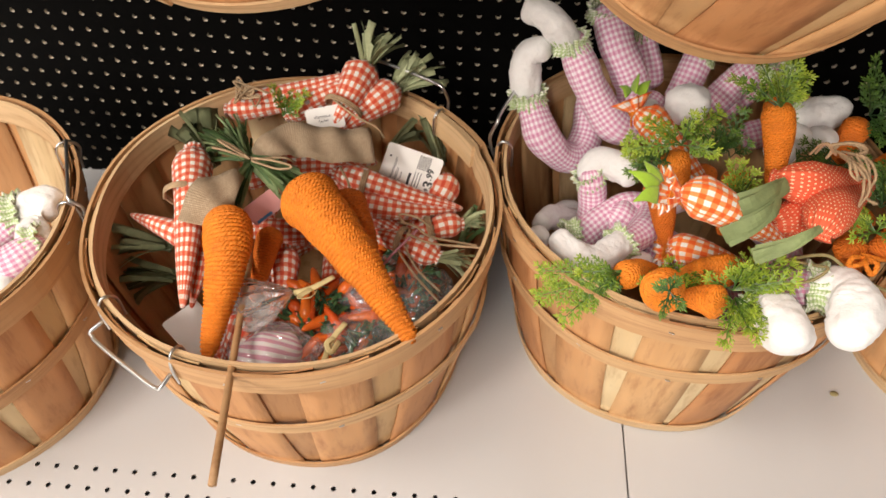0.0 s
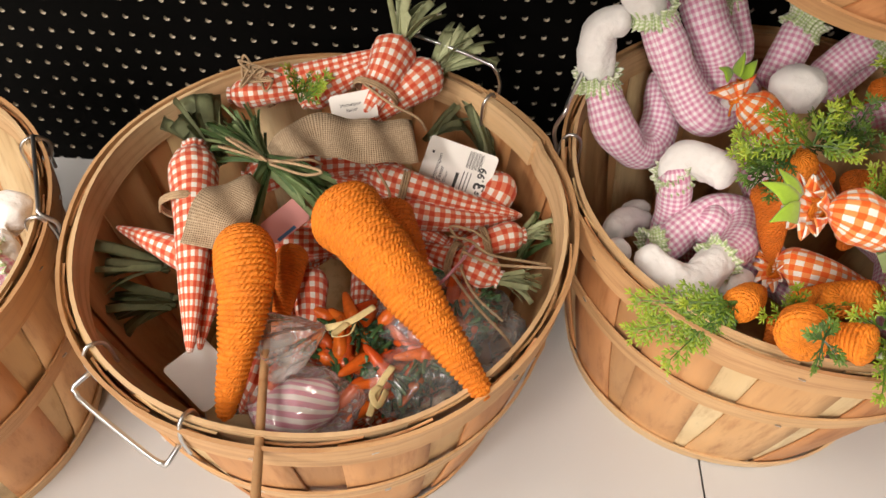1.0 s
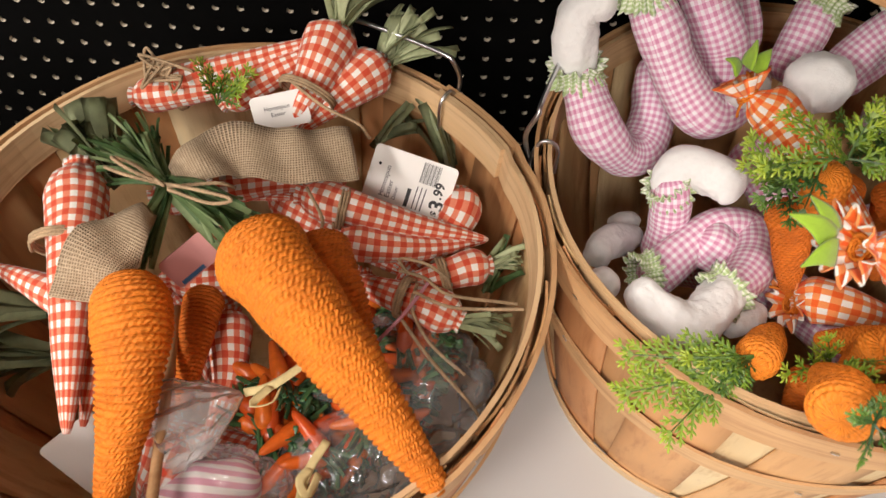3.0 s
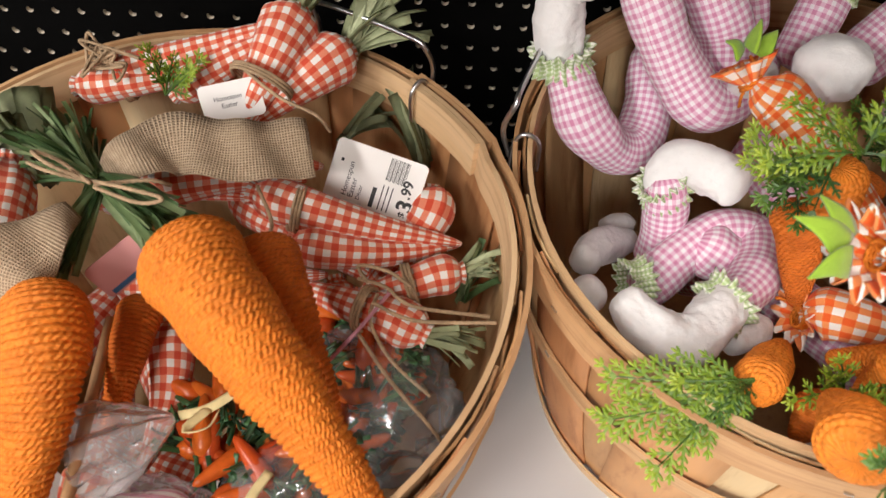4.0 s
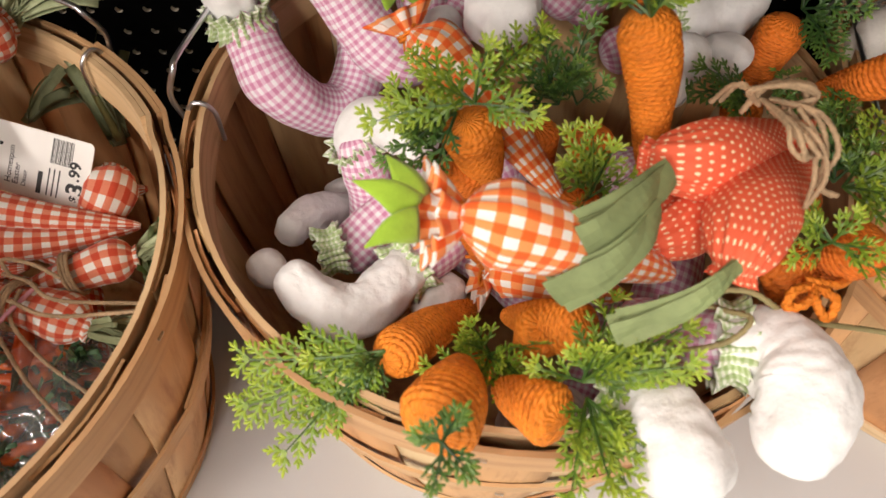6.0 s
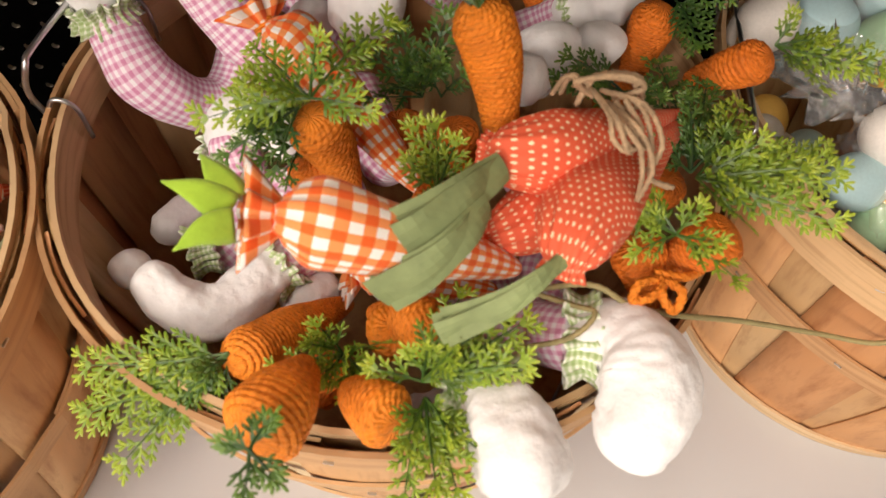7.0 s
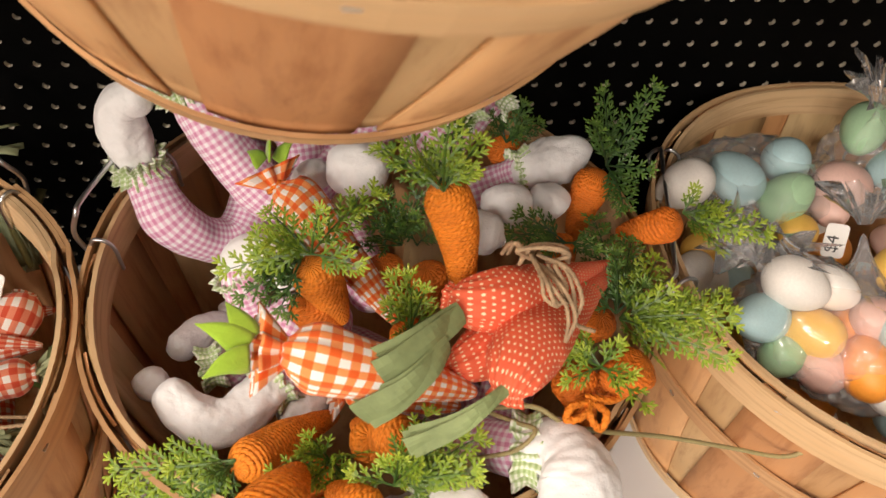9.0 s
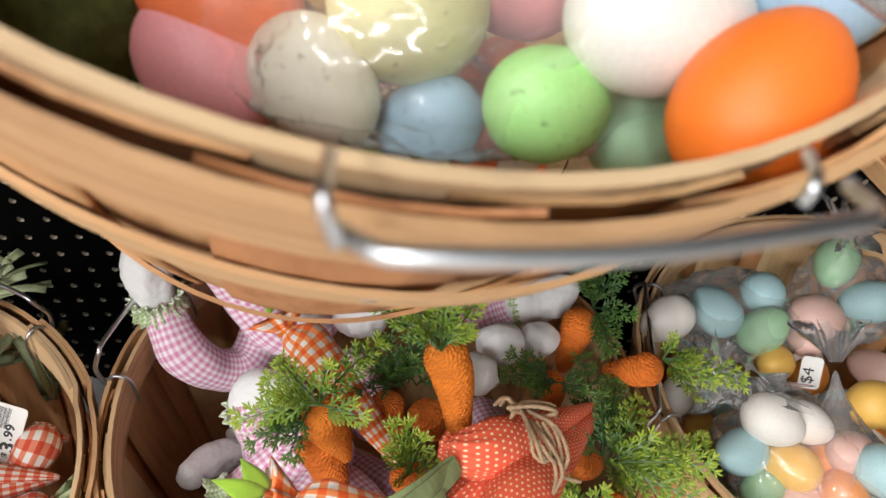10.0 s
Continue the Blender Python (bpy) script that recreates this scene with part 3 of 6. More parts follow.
for k in ("cream", "lemon", "lime", "sky"):
    nt_ = M_EGG[k].node_tree
    b_ = nt_.nodes["Principled BSDF"]
    spots = ramp(nt_, noise_tex(nt_, coords(nt_), 5.5, 3.0, 0.6), [(0.62, (1, 1, 1)), (0.70, (0.42, 0.38, 0.33))])
    nt_.links.new(mix(nt_, 0.8, b_.inputs["Base Color"].links[0].from_socket, spots, "MULTIPLY"), b_.inputs["Base Color"])


# ---- kinds of things ----
V3 = Vector


def at_base(name, p, label, category, group=""):
    return thing(name, pose(p[0], p[1], p[2]), label, category, group)


def local(ob, pts):
    o = ob.matrix_basis.translation
    return [V3(p) - o for p in pts]


def carrot_profile(u, fat=0.14, taper=0.62):
    if u < fat:
        return math.sqrt(max(0.0, 1 - (1 - u / fat) ** 2)) * 0.9 + 0.1 * u / fat
    return (1 - (u - fat) / (1 - fat)) ** taper * 0.80 + 0.20 * (1 - max(0.0, u - 0.97) / 0.03 * 0.8)


def twine_carrot(pts, r, seed, fronds=(), deep=False, pitch=0.0031, label="", name="twine_carrot", group="twine carrots"):
    """A carrot wound with paper twine, from its fat end to its tip, with sprigs of fern at the fat end."""
    ob = at_base(name, pts[-1], label or "orange carrot wound with paper twine, with green plastic fern", "carrot decoration", group)
    line = spline(local(ob, pts), 10)
    length = sum((b - a).length for a, b in zip(line, line[1:]))
    n = int(length / pitch * 8)
    line = spline(local(ob, pts), n)
    rnd = random.Random(seed)
    ph = [rnd.uniform(0, 6.28) for _ in range(4)]
    plies = max(10, int(2 * math.pi * r / 0.0058))

    def rad(u, a, s):
        wob = 0.30 * math.sin(2 * a + ph[0]) + 0.25 * math.sin(3 * a + s * 90 + ph[1])
        w = (s / pitch + a / 6.2832 + 0.35 * math.sin(a + ph[3]) + 0.3 * wob) % 1.0
        ridge = math.sqrt(max(0.0, 1 - (2 * w - 1) ** 2))
        lump = 0.03 * math.sin(s * 130 + ph[2]) + 0.025 * math.sin(2 * a + s * 60 + ph[3])
        strand = (0.19 if r > 0.021 else 0.12) * math.sin(plies * a + 5.2 * w + 9 * math.sin(s * 21 + ph[1]) + 1.2 * math.sin(3 * a + s * 300))
        return r * carrot_profile(u, 0.14, 0.80 if length > 0.12 else 0.62) * (1 + lump) + pitch * 0.60 * (ridge * (1 + strand) - 0.8)
    v, f, u = tube_data(line, rad, plies * 5)
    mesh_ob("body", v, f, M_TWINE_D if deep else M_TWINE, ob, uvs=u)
    for k, (base, tips, dark) in enumerate(fronds):
        rnd = random.Random(seed * 10 + k)
        o = local(ob, [base])[0]
        chunks = []
        for q in local(ob, tips):
            if len(tips) > 6 and rnd.random() < 0.12:
                continue
            chunks.append(fern_data(o, q - o, (q - o).length, rnd))
            if rnd.random() < 0.15:
                side = V3((rnd.uniform(-1, 1), rnd.uniform(-1, 1), rnd.uniform(-0.4, 0.4))) * 0.5
                chunks.append(fern_data(o.lerp(q, 0.2), (q - o).normalized() + side, (q - o).length * rnd.uniform(0.4, 0.6), rnd))
        v, f, u = joined(chunks)
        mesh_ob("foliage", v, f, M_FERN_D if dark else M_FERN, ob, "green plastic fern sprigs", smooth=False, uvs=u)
    return ob


def fern_data(base, way, length, rnd):
    """A flat cedar-like sprig: a stem, side twigs in one plane and small pointed lobes along them; u runs from the base to the tips."""
    chunks = []
    way = way.normalized()
    ref = V3((rnd.uniform(-0.8, 0.8), rnd.uniform(-1.3, 0.2), 1.0))
    side = way.cross(ref).normalized()
    droop = V3((rnd.uniform(-0.15, 0.15), rnd.uniform(-0.15, 0.15), rnd.uniform(-0.28, 0.05)))
    nodes = max(3, int(length / 0.0088))
    line = spline([base + way * length * t + droop * length * t * t for t in (0, 0.33, 0.66, 1.0)], nodes)
    chunks.append(tube_data(line, lambda u, a, s: 0.0010 * (1 - 0.6 * u), 4))

    def lobe(p, d, s, n, g):
        w = d.cross(n).normalized() * s * 0.17
        up = n * s * 0.12
        q = [p - w * 0.4, p + d * s * 0.45 - w, p + d * s * 0.82 - w * 0.75, p + d * s - up, p + d * s * 0.82 + w * 0.75, p + d * s * 0.45 + w, p + w * 0.4, p + d * s * 0.5 + up]
        chunks.append((q, [(0, 1, 7), (1, 2, 7), (2, 3, 7), (3, 4, 7), (4, 5, 7), (5, 6, 7), (6, 0, 7)], [((g, 0),) * 3] * 7))

    def twig(p, d, n, ln, g):
        k = max(1, int(ln / 0.0040))
        w = d.cross(n).normalized()
        end = p + d * ln - n * 0.10 * ln
        b0, b1 = w * 0.0011, w * 0.0007
        chunks.append(([p - b0, p + b0, end + b1, end - b1], [(0, 1, 2, 3)], [((g, 0),) * 4]))
        for j in range(1, k + 1):
            q = p.lerp(end, (j - 0.4) / k)
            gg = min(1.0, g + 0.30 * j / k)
            s = rnd.uniform(0.0056, 0.0078) * (1.15 - 0.40 * j / k)
            for sg in (-1, 1):
                dd = (d + w * sg * rnd.uniform(0.65, 0.95) + n * rnd.uniform(-0.12, 0.22)).normalized()
                lobe(q, dd, s, n, gg)
        lobe(end - d * 0.001, d, 0.0056, n, min(1.0, g + 0.4))
    d = way
    for i in range(1, nodes + 1):
        t = i / nodes
        p = line[i]
        d = (line[i] - line[i - 1]).normalized()
        n = side.cross(d).normalized()
        if n.z < 0:
            n = -n
        for sg in (-1, 1):
            tw = (d * rnd.uniform(0.8, 1.05) + side * sg * rnd.uniform(0.65, 0.9) + n * rnd.uniform(-0.12, 0.18)).normalized()
            tl = (length * 0.33 * (1 - 0.72 * t) * min(1.0, 0.45 + 2.2 * t) + 0.0035) * rnd.uniform(0.75, 1.15)
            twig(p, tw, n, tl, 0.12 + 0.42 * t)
    twig(line[nodes], d, side.cross(d).normalized(), 0.006, 0.6)
    return joined(chunks)


def fern(base, way, length, seed, mat, parent, spread=0.58, count=3):
    rnd = random.Random(seed)
    chunks = []
    for k in range(count):
        w = way.normalized() + V3((rnd.uniform(-1, 1), rnd.uniform(-1, 1), rnd.uniform(-1, 1))) * spread * 0.75
        chunks.append(fern_data(base, w, length * rnd.uniform(0.72, 1.02), rnd))
    v, f, u = joined(chunks)
    return mesh_ob("foliage", v, f, mat, parent, "green plastic fern sprigs", smooth=False, uvs=u)


def cloth_carrot(pts, r, mat, seed, label, group, fat=0.18, gathers=0.5, name="fabric_carrot", flat=1.0, neck=0.45, taper=0.72, rise=0.62):
    """A stuffed cloth carrot from its gathered fat end to its tip."""
    ob = at_base(name, pts[-1], label, "carrot decoration", group)
    rnd = random.Random(seed)
    ph = [rnd.uniform(0, 6.28) for _ in range(4)]
    line = spline(local(ob, pts), 60)

    def rad(u, a, s):
        g = gathers * max(0.0, 1 - u / 0.30) ** 1.3
        if u < 0.035:
            p = neck + 0.10 - 0.10 * u / 0.035
        elif u < fat:
            q = (u - 0.035) / (fat - 0.035)
            p = neck + (1 - neck) * math.sin(q * math.pi / 2) ** rise
        else:
            q = (u - fat) / (1 - fat)
            p = (1 - q) ** taper * 0.90 + 0.10
        fold = 1 + g * (0.10 * math.sin(13 * a + ph[0]) + 0.07 * math.sin(7 * a + ph[3])) + 0.03 * math.sin(2 * a + ph[1]) + 0.025 * math.sin(s * 55 + a + ph[2]) + 0.012 * math.sin(5 * a + s * 140 + ph[3])
        return r * p * fold
    v, f, u = tube_data(line, rad, 52, flat, True)
    mesh_ob("body", v, f, mat, ob, uvs=u)
    return ob


def ribbon_data(pts, width, n=16, twist=0.0, cup=0.0, side=None, ripple=0.0, rnd=None):
    line = spline(pts, n)
    verts, faces, uvs = [], [], []
    t0 = (line[1] - line[0]).normalized()
    sd = side.normalized() if side else t0.cross(V3((0, 0, 1))).normalized()
    s = 0.0
    ss = []
    ph = rnd.uniform(0, 6.28) if rnd else 0.0
    cols = 4
    for i, p in enumerate(line):
        t = (line[min(i + 1, n)] - line[max(i - 1, 0)]).normalized()
        sd = (sd - t * sd.dot(t)).normalized()
        nor = sd.cross(t)
        a = twist * i / n
        d = sd * math.cos(a) + nor * math.sin(a)
        nn = d.cross(t)
        if i:
            s += (p - line[i - 1]).length
        ss.append(s)
        w = width if not callable(width) else width(i / n)
        for k in range(cols + 1):
            c = k / cols - 0.5
            verts.append(p + d * c * w + nn * (cup * w * (0.25 - c * c) + ripple * math.sin(s * 160 + ph + c * 3)))
    for i in range(n):
        for k in range(cols):
            faces.append((i * 5 + k, i * 5 + k + 1, i * 5 + 6 + k, i * 5 + 5 + k))
            w = width if not callable(width) else width(0.5)
            uvs.append(((k / cols * w, ss[i]), ((k + 1) / cols * w, ss[i]), ((k + 1) / cols * w, ss[i + 1]), (k / cols * w, ss[i + 1])))
    return verts, faces, uvs


def solid(ob, th):
    md = ob.modifiers.new("thick", "SOLIDIFY")
    md.thickness, md.offset = th, 0
    return ob


def raffia(base, way, length, count, width, mat, seed, parent=None, spread=0.35, droop=0.2, label="", group=""):
    """A bunch of paper raffia strips."""
    rnd = random.Random(seed)
    own = parent is None
    if own:
        parent = at_base("raffia_bunch", base, label or "bunch of green paper raffia strips", "raffia", group)
        o = V3((0, 0, 0))
    else:
        o = local(parent, [base])[0]
    way = V3(way).normalized()
    chunks = []
    single = own or parent.name.startswith("raffia_bunch")
    for k in range(count):
        d = (way + V3((rnd.uniform(-1, 1), rnd.uniform(-1, 1), rnd.uniform(-1, 1))) * spread).normalized()
        ln = length * rnd.uniform(0.7, 1.1)
        sag = V3((rnd.uniform(-0.1, 0.1), rnd.uniform(-0.1, 0.1), -droop * rnd.uniform(0.3, 1.2))) * ln
        b0 = o + V3((rnd.uniform(-1, 1), rnd.uniform(-1, 1), rnd.uniform(-1, 1))) * 0.004
        chunks.append(ribbon_data([b0, b0 + d * ln * 0.4, b0 + d * ln * 0.75 + sag * 0.4, b0 + d * ln + sag], width * rnd.uniform(0.6, 1.2), 8,
                                  rnd.uniform(-0.6, 0.6), 0.4, V3((rnd.uniform(-1, 1), rnd.uniform(-1, 1), 0.3)), 0, rnd))
    if single:
        for v, f, u in chunks:
            bm = bmesh.new()
            vs = [bm.verts.new(p) for p in v]
            for q in f:
                bm.faces.new([vs[i] for i in q])
            bmesh.ops.solidify(bm, geom=bm.faces[:], thickness=0.0005)
            ob = part("strip", bm, mat, parent)
        return parent
    v, f, u = joined(chunks)
    ob = mesh_ob("leaves", v, f, mat, parent, "green paper raffia leaves", smooth=True, uvs=u)
    solid(ob, 0.0005)
    return ob


def cord(name, pts, r, mat, label, n=70, parent=None, category="string", group=""):
    """A twisted cord along pts."""
    if parent is None:
        ob = at_base(name, pts[-1], label, category, group)
        q = local(ob, pts)
        par = ob
    else:
        q, par = local(parent, pts), parent
    v, f, u = tube_data(spline(q, n * 3), lambda u, a, s: r * (0.82 + 0.30 * abs(math.cos(a - s * 700))), 8)
    o = mesh_ob("strand" if parent is None else name, v, f, mat, par, "" if parent is None else label, uvs=u)
    return par if parent is None else o


def ring_cord(parent, c, axis, r, wire, mat, seed, turns=3):
    """Twine wound round a carrot."""
    rnd = random.Random(seed)
    axis = V3(axis).normalized()
    s = axis.cross(V3((0, 0, 1))).normalized()
    t = axis.cross(s)
    o = local(parent, [c])[0]
    pts = []
    for i in range(turns * 10 + 1):
        a = i * 0.6283
        rr = r * (1 + rnd.uniform(-0.02, 0.05))
        pts.append(o + s * math.cos(a) * rr + t * math.sin(a) * rr + axis * (i / 10 - turns / 2) * wire * 1.8)
    v, f, u = tube_data(spline(pts, turns * 20), lambda u, a, q: wire * (1 + 0.2 * math.sin(3 * a + q * 900)), 6)
    return mesh_ob("tie", v, f, mat, parent, "jute twine tie", uvs=u)


def ruffle(parent, c, axis, r, depth, mat, seed, flare=0.5, waves=12):
    """A gathered cloth frill round an axis."""
    axis = V3(axis).normalized()
    s = axis.cross(V3((0.1, 0.2, 1))).normalized()
    t = axis.cross(s)
    o = local(parent, [c])[0]
    rnd = random.Random(seed)
    ph = rnd.uniform(0, 6)
    verts, faces, uvs = [], [], []
    n, m = 120, 6
    for j in range(m + 1):
        w = j / m * 2 - 1
        for i in range(n):
            a = 2 * math.pi * i / n
            amp = abs(w) ** 1.3
            rr = r * (1 + flare * amp * (0.5 + 0.5 * math.sin(waves * a + ph + w * 0.8)) + 0.10 * math.sin(waves * a + ph) * (1 - amp))
            verts.append(o + s * math.cos(a) * rr + t * math.sin(a) * rr + axis * (w * depth / 2 + 0.09 * depth * math.sin(waves * a * 0.5 + ph) * amp + 0.10 * depth * noise.noise(V3((math.cos(a) * 3, math.sin(a) * 3, seed)))))
    for j in range(m):
        for i in range(n):
            i2 = (i + 1) % n
            faces.append((j * n + i, j * n + i2, j * n + n + i2, j * n + n + i))
            ua, ub = i / n * 0.15, (i + 1) / n * 0.15
            uvs.append(((ua, j * depth / m), (ub, j * depth / m), (ub, (j + 1) * depth / m), (ua, (j + 1) * depth / m)))
    return solid(mesh_ob("cuff", verts, faces, mat, parent, "pale green gingham frill", uvs=uvs), 0.0007)


def soft_tube(parent, name, pts, radii, mat, seed, label="", n=60, lump=0.03, segs=32, toes=0.0):
    rnd = random.Random(seed)
    ph = [rnd.uniform(0, 6.28) for _ in range(4)]

    def rad(u, a, s):
        r = lerp_list(radii, u)
        e = min(u, 1 - u)
        cap = math.sqrt(max(0.0, 1 - (1 - min(1, e * length / (0.75 * r))) ** 2))
        toe = 1 + toes * max(0.0, (u - 0.72) / 0.28) * math.cos(3 * a + ph[3]) if toes else 1.0
        fluff = toes * 0.55 * noise.noise(V3((math.cos(a) * 4 + seed, math.sin(a) * 4, s * 190)))
        nz = noise.noise(V3((math.cos(a) * 1.3 + seed, math.sin(a) * 1.3, s * 55)))
        return r * cap * toe * (1 + fluff + lump * 2.2 * nz + lump * math.sin(2 * a + ph[0] + s * 40) + lump * math.sin(s * 95 + ph[1]) + lump * 0.6 * math.sin(5 * a + s * 70 + ph[2])) + 0.0004
    line = spline(local(parent, pts), n)
    length = sum((b - a).length for a, b in zip(line, line[1:]))
    v, f, u = tube_data(line, rad, segs)
    return mesh_ob(name, v, f, mat, parent, label, uvs=u)


def plush_leg(seed, leg=None, leg_r=0.021, foot=None, foot_r=(0.018, 0.022, 0.021, 0.016), cuff=None, cuff_axis=(0, 0, 1), cuff_r=0.023, label=""):
    """A stuffed pink gingham leg with a green frill and a white fleece foot, the two meeting inside the frill."""
    base = (leg or foot)[-1]
    ob = at_base("plush_leg", base, label or "pink gingham plush leg with white foot and green frill", "plush leg", "plush legs")
    foot_r = list(foot_r)
    ends = [leg_r] * 5
    if leg and cuff:
        c = V3(cuff)
        leg = [V3(p) for p in leg]
        if (leg[0] - c).length < (leg[-1] - c).length:
            ends[0] = cuff_r * 0.86
            leg.insert(0, c + (c - leg[1]).normalized() * 0.011)
        else:
            ends[-1] = cuff_r * 0.86
            leg.append(c + (c - leg[-2]).normalized() * 0.011)
        if foot:
            foot = [c - (V3(foot[1]) - c).normalized() * 0.011] + [V3(p) for p in foot[1:]]
    if leg:
        soft_tube(ob, "leg", leg, ends, M_PINK, seed, "pink gingham stuffed leg")
    if foot:
        soft_tube(ob, "foot", foot, foot_r, M_FLEECE, seed + 1, "white fleece foot", lump=0.05, toes=0.10, n=90, segs=48)
    if cuff:
        ruffle(ob, cuff, cuff_axis, cuff_r * 1.02, 0.018, M_CUFF, seed + 2, 0.40, 21)
    return ob


def label_text(text, size, m, mat, parent, align="LEFT", bold=0.0):
    cu = bpy.data.curves.new("text", "FONT")
    cu.body, cu.size, cu.align_x, cu.extrude, cu.offset = text, size, align, 0.00012, size * bold
    tmp = bpy.data.objects.new("text", cu)
    scene.collection.objects.link(tmp)
    me = bpy.data.meshes.new_from_object(tmp.evaluated_get(bpy.context.evaluated_depsgraph_get()))
    bpy.data.objects.remove(tmp)
    me.materials.clear()
    me.materials.append(mat)
    ob = new("lettering", me)
    ob.parent = parent
    ob.matrix_basis = m
    return ob


def price_tag(corner, right, down, mat=None, label="", price="", lines=(), bars=True, w=None):
    """A card with its top left corner, its way along the top and its way down (metres, as vectors)."""
    c, x, d = V3(corner), V3(right), V3(down)
    wd, ht = x.length, d.length
    ex = x.normalized()
    ez = ex.cross(-d).normalized()
    ey = ez.cross(ex)
    m = Matrix((ex, ey, ez)).transposed().to_4x4()
    m.translation = c
    ob = thing("price_tag", m, label or "white card price tag with black print", "price tag", "price tags")
    bm = box_bm(0, -ht, -0.0004, wd, 0, 0.0004)
    bmesh.ops.bevel(bm, geom=[e for e in bm.edges if abs((e.verts[0].co - e.verts[1].co).z) > 0.0005], offset=0.004, segments=4, profile=0.5, affect="EDGES")
    part("card", bm, mat or M_CARD, ob, smooth=False)
    return ob, wd, ht


def bar(parent, x0, y0, x1, y1, mat=None, name="print_bar"):
    return part(name, box_bm(x0, y0, 0.0004, x1, y1, 0.0006), mat or M_INK, parent, smooth=False)


def bag(c, size, seed, label, neck=None, group="cellophane bags", squash=(1, 1, 0.8), rough=0.16, film=None):
    """A crumpled clear bag; neck: where its gathered mouth ends."""
    ob = at_base("cellophane_bag", (c[0], c[1], c[2] - size * squash[2]), label, "bag", group)
    bm = bmesh.new()
    bmesh.ops.create_icosphere(bm, subdivisions=5, radius=1.0)
    o = local(ob, [c])[0]
    off = V3((seed * 3.1, seed * 1.7, 0))
    nd = (V3(neck) - V3(c)) if neck else None
    for v in bm.verts:
        p = v.co.copy()
        k = 1 + 1.3 * rough * noise.noise(p * 1.7 + off) - rough * 1.3 * abs(noise.noise(p * 3.1 + off)) - rough * 0.6 * abs(noise.noise(p * 7.0 + off))
        q = V3((p.x * squash[0], p.y * squash[1], p.z * squash[2])) * size * k
        if nd is not None:
            al = p.dot(nd.normalized())
            if al > 0.55:
                g = (al - 0.55) / 0.45
                q = q.lerp(nd * (0.6 + 0.4 * g), min(1, g * 1.5) * 0.85)
        v.co = o + q
    s = part("film", bm, film or M_CELLO, ob, "crumpled clear film")
    s.visible_shadow = False
    if nd is not None:
        rnd = random.Random(seed)
        pts = []
        e = o + nd
        sd = nd.normalized().cross(V3((0, 0, 1))).normalized()
        verts, faces, n = [], [], 40
        up = nd.normalized()
        t2 = up.cross(sd)
        for j in range(7):
            h = j / 6
            for i in range(n):
                a = 2 * math.pi * i / n
                rr = size * (0.10 + 0.42 * h ** 1.2) * (1 + 0.5 * h * math.sin(9 * a + seed) + 0.25 * h * noise.noise(V3((a * 3, h * 4, seed))))
                verts.append(e + sd * math.cos(a) * rr + t2 * math.sin(a) * rr * 0.6 + up * size * 0.55 * h * (1 + 0.2 * math.sin(5 * a + seed)))
        for j in range(6):
            for i in range(n):
                i2 = (i + 1) % n
                faces.append((j * n + i, j * n + i2, j * n + n + i2, j * n + n + i))
        t = mesh_ob("gathered_mouth", verts, faces, M_CELLO, ob, "gathered clear film mouth")
        t.visible_shadow = False
    return ob


def film_tail(tied, end, r, seed, label):
    """The open, creased end of a clear bag, fanning out from where it is tied."""
    ob = at_base("cellophane_bag", (end[0], end[1], end[2] - r), label, "bag", "cellophane bags")
    o, e = local(ob, [tied, end])
    ax = (e - o).normalized()
    sd = ax.cross(V3((0, 0, 1))).normalized()
    up = sd.cross(ax)
    verts, faces, n, m = [], [], 96, 14
    for j in range(m + 1):
        h = j / m
        for i in range(n):
            a = 2 * math.pi * i / n
            p = V3((math.cos(a) * 1.6, math.sin(a) * 1.6, h * 2.2 + seed))
            fold = 1 + 0.16 * h * math.sin(11 * a + seed) + 0.35 * h * noise.noise(p) + 0.16 * noise.noise(p * 3.1)
            rr = r * (0.10 + 0.90 * math.sin(min(1.0, h * 1.15) * math.pi / 2) ** 0.9) * fold
            ln = (e - o).length * h * (1 + 0.10 * noise.noise(p * 1.7))
            verts.append(o + ax * ln + sd * math.cos(a) * rr + up * math.sin(a) * rr * 0.55)
    for j in range(m):
        for i in range(n):
            i2 = (i + 1) % n
            faces.append((j * n + i, j * n + i2, j * n + n + i2, j * n + n + i))
    t = mesh_ob("film", verts, faces, M_FROST, ob, "milky creased film")
    t.visible_shadow = False
    return ob


EGG_MESH = {}


def egg(c, r, colour, seed, label="", group="pastel eggs", speckled=False):
    rnd = random.Random(seed)
    if colour not in EGG_MESH:
        bm = bmesh.new()
        bmesh.ops.create_uvsphere(bm, u_segments=28, v_segments=20, radius=1.0)
        for v in bm.verts:
            z = v.co.z
            k = 1 - 0.13 * z
            v.co = V3((v.co.x * k, v.co.y * k, z * 1.3))
        ob = part("egg", bm, M_EGG[colour])
        EGG_MESH[colour] = ob.data
    else:
        ob = new("egg", EGG_MESH[colour])
    ob.matrix_basis = Matrix.Translation(c) @ Euler((rnd.uniform(0.9, 2.2), rnd.uniform(-0.6, 0.6), rnd.uniform(0, 6.28))).to_matrix().to_4x4() @ Matrix.Scale(r, 4)
    return tagged(ob, label or colour.replace("_", " ") + " matt decorative egg in a clear bag", "egg", group)


# ---- contents of the basket of gingham carrots ----
G_RED = "red gingham carrots"
RL = "red and white gingham stuffed carrot lying in the basket"


